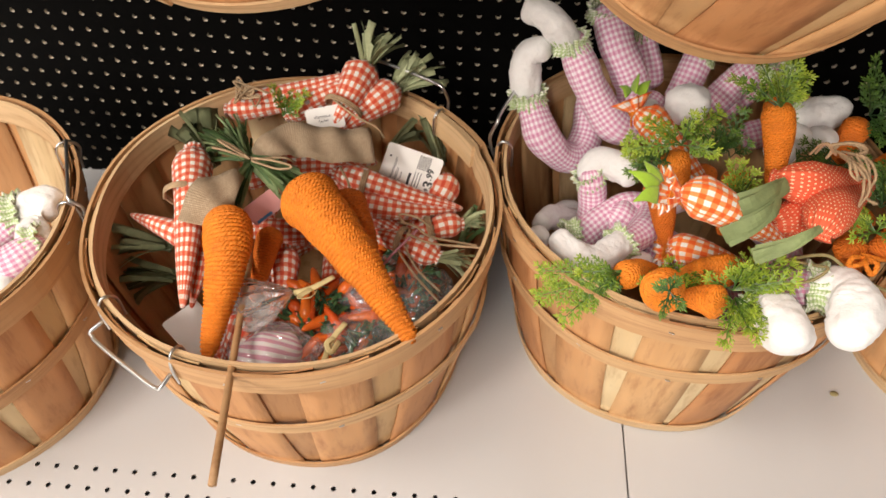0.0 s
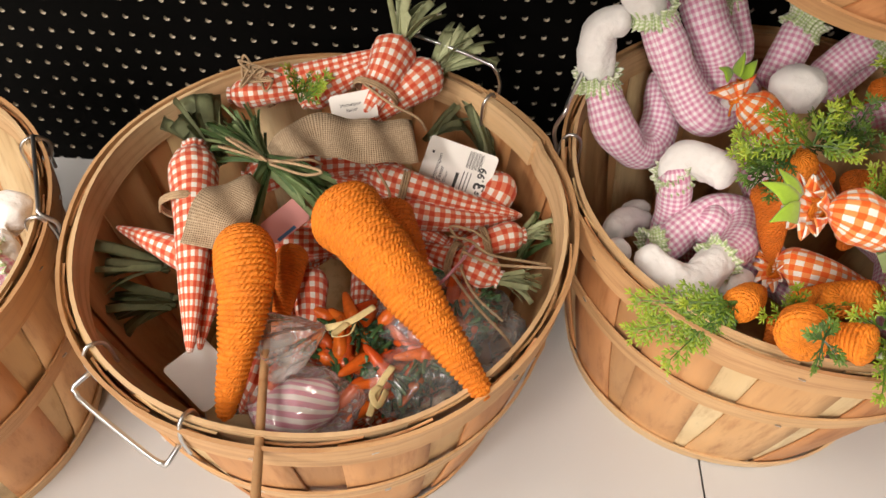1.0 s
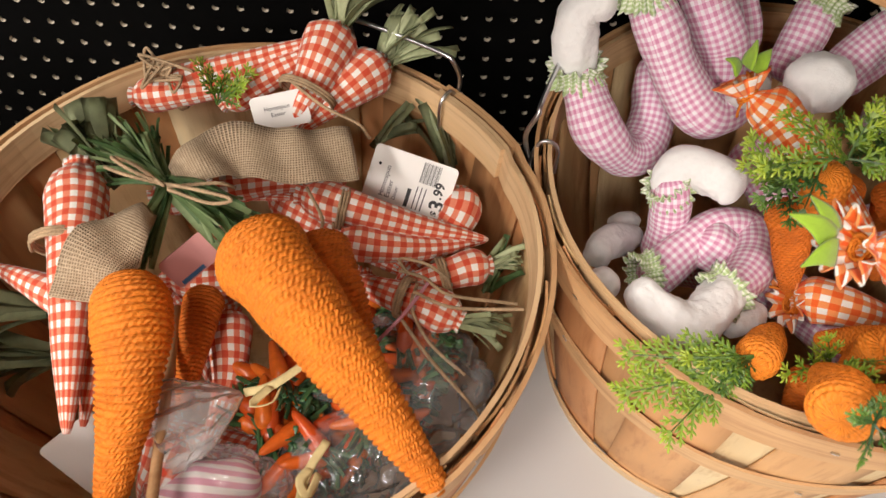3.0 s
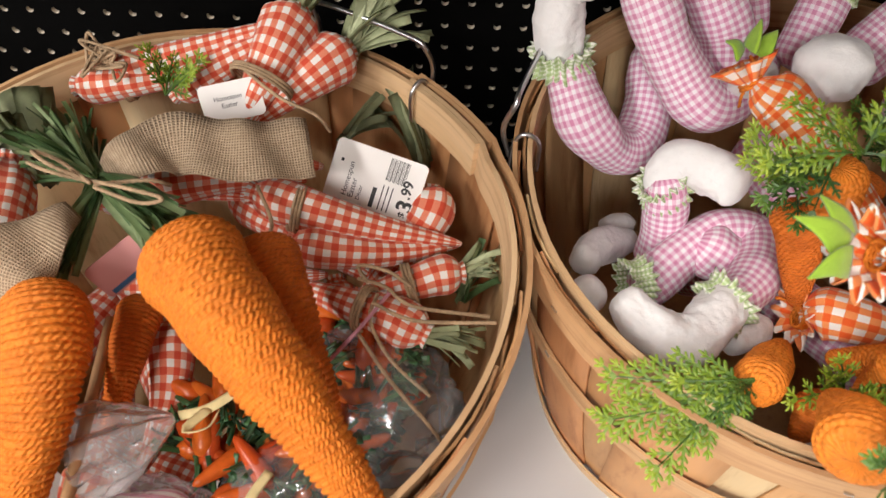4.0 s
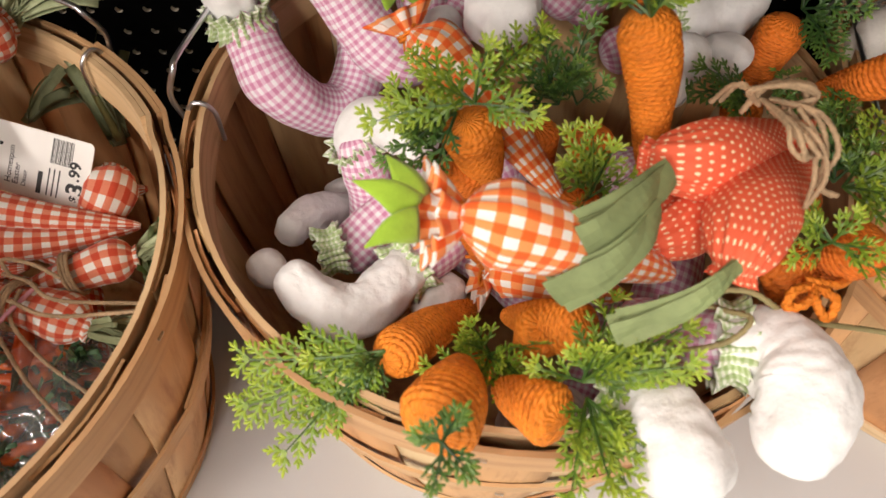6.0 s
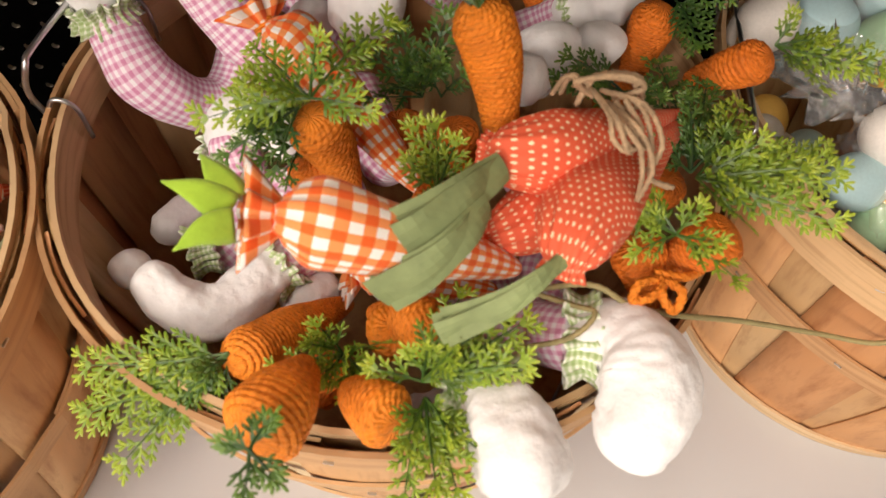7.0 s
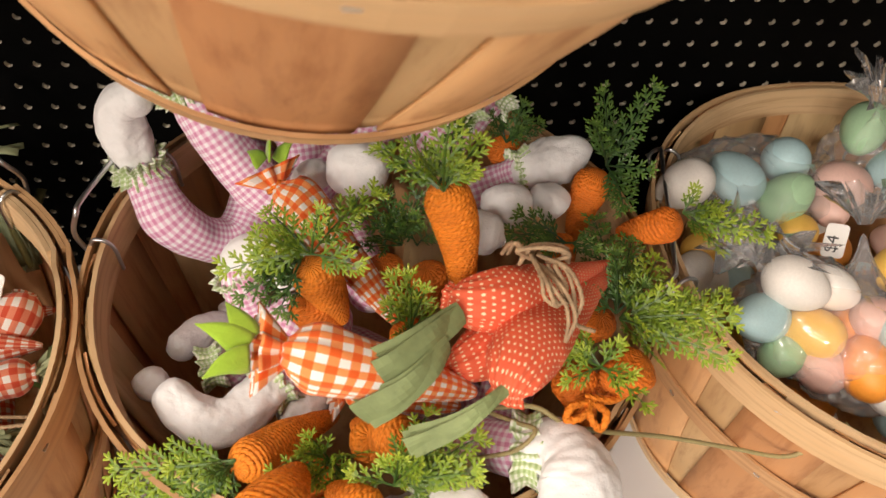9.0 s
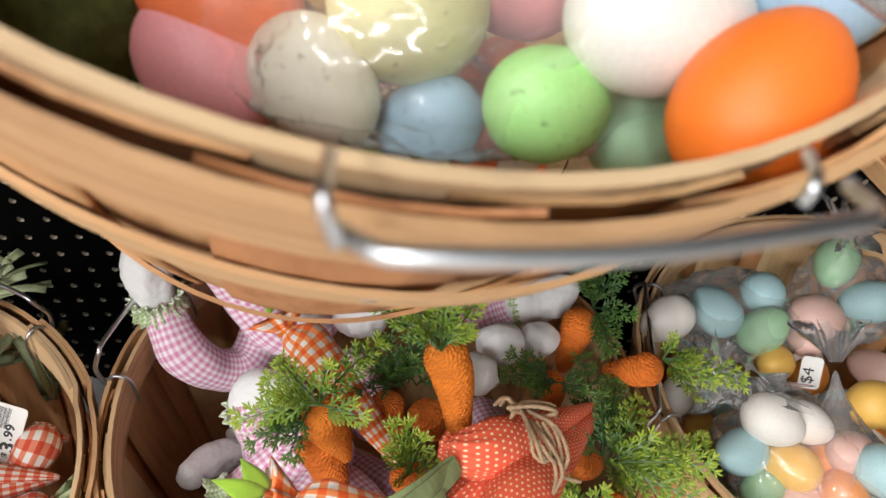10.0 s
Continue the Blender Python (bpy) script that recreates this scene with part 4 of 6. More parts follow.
def red(pts, r, seed, tie=None, leaves=None, lab=RL, fat=0.17, leaf=0.065):
    r = r * 0.92
    ob = cloth_carrot(pts, r, M_RED, seed, lab, G_RED, fat)
    if tie:
        ring_cord(ob, tie, V3(pts[-1]) - V3(pts[0]), r * 0.93, 0.0013, M_JUTE, seed)
    if leaves:
        raffia(pts[0], leaves, leaf, 18, 0.009 if leaf > 0.05 else 0.0045, M_SAGE, seed, ob, 0.45, 0.25)
    return ob


twine_carrot([(-0.1870, -0.3420, 0.3520), (-0.1240, -0.4140, 0.3500), (-0.0480, -0.4940, 0.3030)], 0.0305, 1, pitch=0.0043, label="large orange twine-wound carrot tied with green raffia")
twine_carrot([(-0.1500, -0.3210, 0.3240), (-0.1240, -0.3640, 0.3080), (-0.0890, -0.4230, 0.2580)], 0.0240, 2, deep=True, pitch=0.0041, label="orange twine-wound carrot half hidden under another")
twine_carrot([(-0.2560, -0.3690, 0.3380), (-0.2430, -0.4330, 0.3260), (-0.2500, -0.5140, 0.2780)], 0.0255, 3, pitch=0.0042, label="orange twine-wound carrot hanging towards the basket's front")
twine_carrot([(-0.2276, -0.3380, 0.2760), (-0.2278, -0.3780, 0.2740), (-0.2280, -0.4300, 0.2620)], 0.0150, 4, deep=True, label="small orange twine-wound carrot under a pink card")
red([(-0.3300, -0.2630, 0.3220), (-0.3050, -0.3610, 0.3180), (-0.2910, -0.4580, 0.2820)], 0.0245, 11, (-0.3190, -0.3340, 0.3200))
red([(-0.3120, -0.2890, 0.2900), (-0.2910, -0.3750, 0.2900), (-0.2890, -0.4470, 0.2680)], 0.019, 12)
red([(-0.3090, -0.3590, 0.2700), (-0.3450, -0.3450, 0.2720), (-0.4050, -0.3160, 0.2620)], 0.017, 13)
red([(-0.3050, -0.1590, 0.3000), (-0.2400, -0.1430, 0.3180), (-0.1560, -0.1150, 0.3350)], 0.019, 14, (-0.2860, -0.1560, 0.3050))
red([(-0.3250, -0.1640, 0.3020), (-0.2960, -0.1620, 0.3050), (-0.2090, -0.1530, 0.3150)], 0.017, 15)
red([(-0.2510, -0.1600, 0.2950), (-0.2100, -0.1480, 0.3150), (-0.1450, -0.1160, 0.3350)], 0.017, 16)
red([(-0.1490, -0.1210, 0.3450), (-0.1610, -0.1680, 0.3380), (-0.1890, -0.2090, 0.3000)], 0.0265, 17, (-0.1670, -0.1860, 0.3350), (0.25, 0.25, 0.9))
red([(-0.1110, -0.1350, 0.3250), (-0.1350, -0.1650, 0.3250), (-0.1810, -0.1980, 0.3000)], 0.0235, 18, None, (0.6, 0.4, 0.6))
red([(-0.1699, -0.2560, 0.2920), (-0.1213, -0.2701, 0.2900), (-0.0740, -0.2735, 0.2780), (-0.0164, -0.2724, 0.2620)], 0.0185, 19, (-0.1330, -0.2698, 0.2920))
red([(-0.1385, -0.2933, 0.2820), (-0.1038, -0.2936, 0.2760), (-0.0652, -0.2873, 0.2680), (-0.0181, -0.2705, 0.2580)], 0.0155, 20)
red([(-0.0142, -0.2974, 0.2620), (-0.0320, -0.3025, 0.2640), (-0.0515, -0.3093, 0.2620), (-0.1032, -0.3207, 0.2500)], 0.0165, 21, (-0.0511, -0.3120, 0.2660), (0.7, 0.25, 0.3), leaf=0.030)
red([(-0.0362, -0.3490, 0.2580), (-0.0587, -0.3396, 0.2620), (-0.0851, -0.3293, 0.2600), (-0.1397, -0.3055, 0.2520)], 0.0180, 22, (-0.0798, -0.3353, 0.2680), (0.8, -0.2, 0.2), leaf=0.034)
red([(-0.0390, -0.2270, 0.2680), (-0.0440, -0.2560, 0.2620), (-0.0970, -0.2880, 0.2000)], 0.019, 23)
red([(-0.2530, -0.2550, 0.2900), (-0.1940, -0.2440, 0.2920), (-0.1360, -0.2280, 0.2750)], 0.019, 24)
red([(-0.2180, -0.3380, 0.2450), (-0.2090, -0.3960, 0.2350), (-0.2200, -0.4400, 0.2200)], 0.019, 25)
red([(-0.2280, -0.4480, 0.2620), (-0.2350, -0.4720, 0.2550), (-0.2560, -0.4790, 0.2200)], 0.018, 26)
for k, (a, rr, zz) in enumerate(((20, 0.10, 0.10), (75, 0.08, 0.15), (130, 0.10, 0.12), (190, 0.11, 0.10), (250, 0.09, 0.13), (310, 0.11, 0.11), (0, 0.03, 0.19), (100, 0.05, 0.2), (220, 0.05, 0.2), (330, 0.08, 0.2), (160, 0.1, 0.19), (60, 0.11, 0.2))):
    ca, sa = math.cos(radians(a)), math.sin(radians(a))
    p = V3((A[0] + ca * rr, A[1] + sa * rr, zz))
    d = V3((-sa, ca, 0.1)) * 0.085
    red([p + d, p, p - d], 0.022, 60 + k, lab="red gingham stuffed carrot deep in the basket")

red([(-0.2750, -0.2050, 0.2650), (-0.2050, -0.2000, 0.2700), (-0.1300, -0.1950, 0.2550)], 0.021, 27)
red([(-0.1200, -0.2100, 0.2350), (-0.0800, -0.2300, 0.2400), (-0.0300, -0.2150, 0.2300)], 0.020, 28)
red([(-0.3000, -0.2450, 0.2600), (-0.2500, -0.2250, 0.2600), (-0.1800, -0.2250, 0.2500)], 0.019, 29)
knots = at_base("jute_bow", (-0.2880, -0.1600, 0.3050), "frayed jute bow on red gingham carrots", "bow", "jute bows")
knot_rnd = random.Random(12)
for k in range(7):
    c0 = V3((-0.2880, -0.1640, 0.3260))
    pts = [c0] + [c0 + V3((knot_rnd.uniform(-0.022, 0.022), knot_rnd.uniform(-0.018, 0.018), knot_rnd.uniform(-0.006, 0.016))) for _ in range(3)] + ([c0] if k % 2 else [])
    cord("strand", pts, 0.0012, M_JUTE, "", 40, knots)

# raffia leaves of the gingham carrots
raffia((-0.3197, -0.2441, 0.2850), (-0.35, 0.55, 0.65), 0.066, 22, 0.019, M_SAGE, 31, None, 0.38, 0.1, "upright sage paper raffia leaves by the rim", "raffia leaves")
raffia((-0.3550, -0.3450, 0.2400), (-0.8, -0.1, 0.3), 0.075, 14, 0.010, M_SAGE, 32, None, 0.4, 0.3, "sage paper raffia leaves against the basket wall", "raffia leaves")
raffia((-0.3450, -0.3710, 0.2200), (-0.9, -0.15, 0.15), 0.075, 14, 0.012, M_SAGE, 33, None, 0.4, 0.3, "sage paper raffia leaves against the basket wall", "raffia leaves")
raffia((-0.0500, -0.1830, 0.2500), (-0.3, 0.6, 0.6), 0.085, 14, 0.013, M_SAGE, 34, None, 0.3, 0.2, "sage paper raffia leaves by the rim", "raffia leaves")
raffia((-0.1170, -0.1680, 0.2600), (0.5, 0.3, 0.4), 0.06, 10, 0.009, M_SAGE, 35, None, 0.4, 0.3, "sage paper raffia leaves behind a card", "raffia leaves")
raffia((-0.0150, -0.3000, 0.2300), (0.35, 0.1, 0.9), 0.045, 12, 0.005, M_RAFFIA, 36, None, 0.4, 0.1, "green raffia leaves by the rim", "raffia leaves")
# the green bunch with its bow and burlap
bunch = raffia((-0.2560, -0.2870, 0.3350), (-0.62, 0.48, 0.30), 0.056, 110, 0.0036, M_RAFFIA, 37, None, 0.55, 0.15, "spread bunch of green raffia tied with jute", "raffia leaves")
raffia((-0.2520, -0.2890, 0.3350), (0.70, -0.42, 0.12), 0.068, 70, 0.0042, M_RAFFIA, 38, bunch, 0.20, 0.2)
raffia((-0.2540, -0.2940, 0.3350), (-0.12, -0.85, -0.05), 0.066, 45, 0.0045, M_RAFFIA, 39, bunch, 0.17, 0.1)
for k, pts in enumerate(([(-0.2490, -0.3010, 0.3500), (-0.2670, -0.3030, 0.3650), (-0.2830, -0.2920, 0.3650), (-0.2680, -0.2940, 0.3600), (-0.2470, -0.3050, 0.3520)],
                         [(-0.2490, -0.3010, 0.3500), (-0.2180, -0.3160, 0.3620), (-0.1960, -0.3210, 0.3600), (-0.2120, -0.3210, 0.3550), (-0.2440, -0.3080, 0.3520)],
                         [(-0.2520, -0.3010, 0.3500), (-0.2720, -0.3030, 0.3600), (-0.2940, -0.2880, 0.3500)], [(-0.2460, -0.3040, 0.3500), (-0.2110, -0.3030, 0.3550), (-0.2010, -0.2980, 0.3450)])):
    cord("jute_bow", pts, 0.0013, M_JUTE, "jute twine bow", 40, bunch)


def burlap_strip(pts, width, seed, label, side):
    ob = at_base("burlap_ribbon", pts[-1], label, "ribbon", "burlap ribbons")
    v, f, u = ribbon_data(local(ob, pts), width, 30, 0.0, 0.10, V3(side), 0.0028, random.Random(seed))
    solid(mesh_ob("cloth", v, f, M_BURLAP, ob, uvs=u), 0.0012)
    return ob


burlap_strip([(-0.2505, -0.2854, 0.3400), (-0.2291, -0.2774, 0.3500), (-0.2068, -0.2615, 0.3450), (-0.1662, -0.2584, 0.3380), (-0.1239, -0.2424, 0.3260)], lambda u: 0.016 + 0.028 * min(1.0, u / 0.35) ** 0.8, 1, "frayed brown burlap ribbon tail across the carrots", (-0.1, 0.75, 0.5))
burlap_strip([(-0.2552, -0.3206, 0.3450), (-0.2646, -0.3437, 0.3500), (-0.2757, -0.3679, 0.3480), (-0.2791, -0.3905, 0.3350)], lambda u: 0.012 + 0.036 * min(1.0, u / 0.5), 2, "frayed brown burlap ribbon tail beside a carrot", (-0.75, 0.35, 0.2))
fern(V3((-0.2470, -0.1780, 0.3100)), V3((0.1, 0.1, 0.8)), 0.042, 71, M_FERN, thing("fern_pick", pose(0, 0, 0), "small bright green plastic fern pick", "fern", "fern picks"), 0.8, 4)

# cards
tag, w, h = price_tag((-0.1096, -0.2094, 0.3055), V3((0.0681, -0.0211, -0.0071)), V3((-0.0068, -0.0336, -0.0327)), label="white card price tag with barcode and large price")
turn = Matrix.Rotation(radians(90), 4, "Z")
for k, line_ in enumerate(("Homespun", "Easter", "Décor")):
    label_text(line_, h * (0.125 if k < 2 else 0.09), Matrix.Translation((w * (0.24 + 0.075 * k), -h * 0.86, 0.0005)) @ turn, M_INK, tag)
for k in range(15):
    x = w * 0.60 + k * w * 0.0145
    bar(tag, x, -h * 0.42, x + w * (0.005 + 0.004 * ((k * 7) % 3 == 0)), -h * 0.06)
bar(tag, w * 0.50, -h * 0.90, w * 0.545, -h * 0.58)
for k in range(3):
    bar(tag, w * (0.60 + 0.05 * k), -h * 0.9, w * (0.612 + 0.05 * k), -h * 0.5)
label_text("$", h * 0.17, Matrix.Translation((w * 0.91, -h * 0.90, 0.0005)) @ turn, M_INK, tag, bold=0.02)
label_text("3", h * 0.36, Matrix.Translation((w * 0.955, -h * 0.80, 0.0005)) @ turn, M_INK, tag, bold=0.03)
label_text(".99", h * 0.23, Matrix.Translation((w * 0.90, -h * 0.60, 0.0005)) @ turn, M_INK, tag, bold=0.025)
part("punched_hole", box_bm(w * 0.09, -h * 0.35, 0.0004, w * 0.12, -h * 0.30, 0.0006), M_DARK, tag, smooth=False)
tag2, w, h = price_tag((-0.2129, -0.1967, 0.3350), V3((-0.1691, -0.1881, 0.3420)) - V3((-0.2129, -0.1967, 0.3350)), V3((-0.2162, -0.2123, 0.3120)) - V3((-0.2129, -0.1967, 0.3350)), label="white card price tag half covered by burlap")
label_text("Homespun", h * 0.17, Matrix.Translation((w * 0.22, -h * 0.45, 0.0005)), M_INK, tag2)
label_text("Easter", h * 0.17, Matrix.Translation((w * 0.32, -h * 0.64, 0.0005)), M_INK, tag2)
tag3, w, h = price_tag((-0.2904, -0.4318, 0.2620), V3((-0.3231, -0.4587, 0.2500)) - V3((-0.2904, -0.4318, 0.2620)), V3((-0.2826, -0.4620, 0.2150)) - V3((-0.2904, -0.4318, 0.2620)), label="white card price tag upside down by the basket wall")
label_text("$3", h * 0.26, Matrix.Translation((w * 0.97, -h * 0.62, 0.0005)) @ Matrix.Rotation(radians(90), 4, "Z"), M_INK, tag3)
bar(tag3, w * 0.3, -h * 0.18, w * 0.42, -h * 0.12)
tag4, w, h = price_tag((-0.2510, -0.3490, 0.3180), V3((-0.2230, -0.3250, 0.3300)) - V3((-0.2510, -0.3490, 0.3180)), V3((-0.2390, -0.3540, 0.2960)) - V3((-0.2510, -0.3490, 0.3180)), M_PINK_CARD, label="pink card price tag between two carrots")
bar(tag4, w * 0.1, -h * 0.95, w * 0.6, -h * 0.82, M_INK_BLUE)

# dowel, bags and small carrots at the front
stick = at_base("wooden_dowel", (-0.1990, -0.6470, 0.3000), "plain brown wooden dowel lying over the basket rim", "stick")
sp = local(stick, [(-0.2460, -0.3560, 0.2745), (-0.1890, -0.6580, 0.3300)])
part_tube("rod", [sp[0], sp[0].lerp(sp[1], 0.5), sp[1]], 0.0036, M_DOWEL, stick, "", 12, 12)
candy = at_base("striped_package", (-0.1970, -0.4790, 0.2400), "pink and white striped packet in a clear bag", "packet")
soft_tube(candy, "packet", [(-0.2385, -0.4929, 0.2380), (-0.2069, -0.4846, 0.2450), (-0.1729, -0.4645, 0.2380)], [0.016, 0.024, 0.016], M_STRIPE, 5)
bag((-0.1950, -0.4830, 0.2500), 0.042, 1, "crumpled clear bag round a striped packet", None, squash=(1.15, 0.8, 0.7))
film_tail((-0.1863, -0.4223, 0.2750), (-0.2353, -0.4563, 0.2850), 0.030, 2, "open crumpled end of a clear bag tied with straw")
bag((-0.0830, -0.3850, 0.2250), 0.062, 3, "clear bag of small glossy carrots", None, squash=(1.2, 0.9, 0.6))
bag((-0.1110, -0.4480, 0.2350), 0.045, 4, "clear bag of small glossy carrots tied with straw", None, squash=(1.1, 0.8, 0.6))

mini_rnd = random.Random(8)
MINI = None


def mini_carrot(c, a, tilt):
    global MINI
    if MINI is None:
        ob = thing("mini_carrot", pose(0, 0, 0), "small glossy red-orange carrot with green top in a bag", "carrot decoration", "mini carrots")
        v, f, u = tube_data(spline([V3((0, 0, 0)), V3((0.019, 0, 0.001)), V3((0.041, 0, 0))], 16), lambda u, a_, s: 0.0068 * carrot_profile(u, 0.25) + 0.0002, 12)
        mesh_ob("body", v, f, M_MINI, ob, uvs=u)
        raffia(V3((0, 0, 0)), (-1, 0, 0.1), 0.02, 10, 0.004, M_MINI_G, 3, ob, 0.5, 0.0)
        MINI = ob
        ob.matrix_basis = pose(*c, 0, tilt, a)
    else:
        copy_thing(MINI, pose(*c, 0, tilt, a))


for k in range(96):
    c = ((-0.0470, -0.3870, 0.2360), (-0.0900, -0.3540, 0.2360), (-0.0760, -0.4320, 0.2360), (-0.0820, -0.3940, 0.2260), (-0.1230, -0.4500, 0.2360), (-0.1760, -0.4230, 0.2400))[k % 6]
    p = V3((c[0] + mini_rnd.uniform(-0.032, 0.032), c[1] + mini_rnd.uniform(-0.032, 0.032), c[2] - 0.012 + 0.006 * (k // 24) + mini_rnd.uniform(-0.01, 0.008)))
    out = V3((p.x - A[0], p.y - A[1], 0))
    if out.length > 0.150:
        p -= out * (1 - 0.150 / out.length)
    turn = math.degrees(math.atan2(out.y, out.x)) + mini_rnd.uniform(60, 300)
    mini_carrot(p, turn, mini_rnd.uniform(-25, 25))
straw = at_base("straw_bow", (-0.1730, -0.4090, 0.2620), "pale straw bow on a clear bag", "bow", "straw bows")
for pts in ([(-0.1470, -0.3960, 0.2720), (-0.1680, -0.4140, 0.2720), (-0.1870, -0.4170, 0.2660)], [(-0.1680, -0.4140, 0.2720), (-0.1780, -0.4300, 0.2750), (-0.1650, -0.4280, 0.2750), (-0.1620, -0.4150, 0.2700)]):
    v, f, u = ribbon_data(local(straw, pts), 0.006, 14, 0.6, 0.3)
    solid(mesh_ob("strand", v, f, M_STRAW, straw, uvs=u), 0.0006)
straw = at_base("straw_bow", (-0.1380, -0.4570, 0.2500), "pale straw bow on a clear bag", "bow", "straw bows")
for pts in ([(-0.1260, -0.4480, 0.2620), (-0.1350, -0.4670, 0.2620), (-0.1410, -0.4930, 0.2580)], [(-0.1350, -0.4670, 0.2620), (-0.1400, -0.4770, 0.2650), (-0.1340, -0.4850, 0.2620), (-0.1290, -0.4700, 0.2600)]):
    v, f, u = ribbon_data(local(straw, pts), 0.006, 14, 0.6, 0.3)
    solid(mesh_ob("strand", v, f, M_STRAW, straw, uvs=u), 0.0006)
cord("pink_string", [(-0.0630, -0.3320, 0.2850), (-0.0800, -0.3630, 0.2880), (-0.1000, -0.3740, 0.2650)], 0.0014, M_PINK_STRING, "thin pink string across the carrots", 20)
cord("jute_string", [(-0.0840, -0.3570, 0.2800), (-0.0590, -0.3900, 0.2750), (-0.0320, -0.4170, 0.2680), (-0.0220, -0.4250, 0.2550)], 0.0013, M_JUTE, "loose jute string across the carrots", 40)
cord("jute_string", [(-0.0730, -0.3450, 0.2920), (-0.0440, -0.3570, 0.2920), (0.0080, -0.3500, 0.2820)], 0.0013, M_JUTE, "loose jute string across the carrots", 40)

for pts in ([(-0.0850, -0.3220, 0.2850), (-0.0660, -0.3310, 0.2900), (-0.0460, -0.3440, 0.2880), (0.0040, -0.3420, 0.2760)], [(-0.0780, -0.3260, 0.2860), (-0.0850, -0.3150, 0.2900), (-0.0650, -0.3200, 0.2920), (-0.0490, -0.3270, 0.2850)],
            [(-0.0710, -0.3340, 0.2860), (-0.0740, -0.3530, 0.2820), (-0.0590, -0.3710, 0.2620), (-0.0330, -0.3890, 0.2500)], [(-0.1780, -0.1860, 0.3450), (-0.1490, -0.2100, 0.3420), (-0.1240, -0.2140, 0.3300), (-0.1150, -0.2150, 0.3150)],
            [(-0.1590, -0.2670, 0.3120), (-0.1420, -0.3020, 0.3150), (-0.1510, -0.3090, 0.3000)]):
    cord("jute_string", pts, 0.0013, M_JUTE, "loose jute string across the carrots", 40)

# ---- contents of the basket of plush legs and carrots ----
plush_leg(201, leg=[(0.0571, -0.1498, 0.3300), (0.0740, -0.1760, 0.3000), (0.1012, -0.1707, 0.2650), (0.1239, -0.1571, 0.2570), (0.1370, -0.1235, 0.2750), (0.1393, -0.0837, 0.3050)], leg_r=0.0205, foot=[(0.0519, -0.1429, 0.3420), (0.0468, -0.1379, 0.3720), (0.0536, -0.1355, 0.3920), (0.0754, -0.1369, 0.3980)], foot_r=(0.0145, 0.0175, 0.0175, 0.013), cuff=(0.0535, -0.1474, 0.3350), cuff_axis=(-0.15, 0.25, 1), cuff_r=0.0185)
plush_leg(202, leg=[(0.1001, -0.1249, 0.3950), (0.1158, -0.1412, 0.3720), (0.1401, -0.1579, 0.3350), (0.1655, -0.1677, 0.3120), (0.1903, -0.1504, 0.3100), (0.2169, -0.1091, 0.3150)], leg_r=0.0205, foot=[(0.0910, -0.1250, 0.4100), (0.0679, -0.1257, 0.4300), (0.0404, -0.1092, 0.4300)], foot_r=(0.014, 0.018, 0.015), cuff=(0.0966, -0.1252, 0.4000), cuff_axis=(-0.25, 0.2, 1), cuff_r=0.0185)
plush_leg(203, leg=[(0.1460, -0.0706, 0.4000), (0.1599, -0.1000, 0.3750), (0.1811, -0.1160, 0.3400), (0.1857, -0.1345, 0.3150)], leg_r=0.0210, cuff=(0.1433, -0.0637, 0.4050), cuff_axis=(0, 0, 1), cuff_r=0.0195, label="pink gingham plush leg with pale green frill")
plush_leg(204, leg=[(0.1899, -0.0527, 0.3750), (0.2031, -0.0730, 0.3450), (0.2115, -0.0906, 0.3150)], leg_r=0.0165, cuff=(0.1864, -0.0536, 0.3800), cuff_axis=(0, 0, 1), cuff_r=0.0165, label="pink gingham plush leg with pale green frill")
plush_leg(205, leg=[(0.2606, -0.0866, 0.3650), (0.2514, -0.1027, 0.3450), (0.2371, -0.1258, 0.3150)], leg_r=0.0185, cuff=(0.2622, -0.0859, 0.3700), cuff_axis=(0.5, 0.4, 0.7), cuff_r=0.0175, label="pink gingham plush leg leaning on the rim, with pale green frill")
plush_leg(206, leg=[(0.3207, -0.1099, 0.3650), (0.3036, -0.1123, 0.3450), (0.2778, -0.1271, 0.3150)], leg_r=0.0185, cuff=(0.3248, -0.1127, 0.3700), cuff_axis=(0.8, 0.3, 0.5), cuff_r=0.0175, label="pink gingham plush leg leaning over the rim")
plush_leg(207, leg=[(0.1336, -0.2316, 0.2850), (0.1397, -0.2355, 0.2500), (0.1376, -0.2477, 0.2100)], leg_r=0.0165, foot=[(0.1288, -0.2279, 0.2930), (0.1401, -0.2179, 0.2980), (0.1631, -0.2252, 0.3000), (0.1872, -0.2417, 0.2980)], foot_r=(0.013, 0.0165, 0.0185, 0.0185), cuff=(0.1324, -0.2278, 0.2850), cuff_axis=(-0.5, 0.1, 0.8), cuff_r=0.0155)
plush_leg(208, leg=[(0.1150, -0.2925, 0.2320), (0.1482, -0.2660, 0.2480), (0.1787, -0.2465, 0.2560), (0.2057, -0.2505, 0.2560), (0.1983, -0.2836, 0.2620), (0.1793, -0.3101, 0.2680)], leg_r=0.0175, foot=[(0.1593, -0.3323, 0.2730), (0.1343, -0.3542, 0.2770), (0.1064, -0.3472, 0.2830), (0.0893, -0.3264, 0.2900)], foot_r=(0.015, 0.0185, 0.0155, 0.0125), cuff=(0.1654, -0.3202, 0.2720), cuff_axis=(0.7, 0.45, 0.3), cuff_r=0.0165)
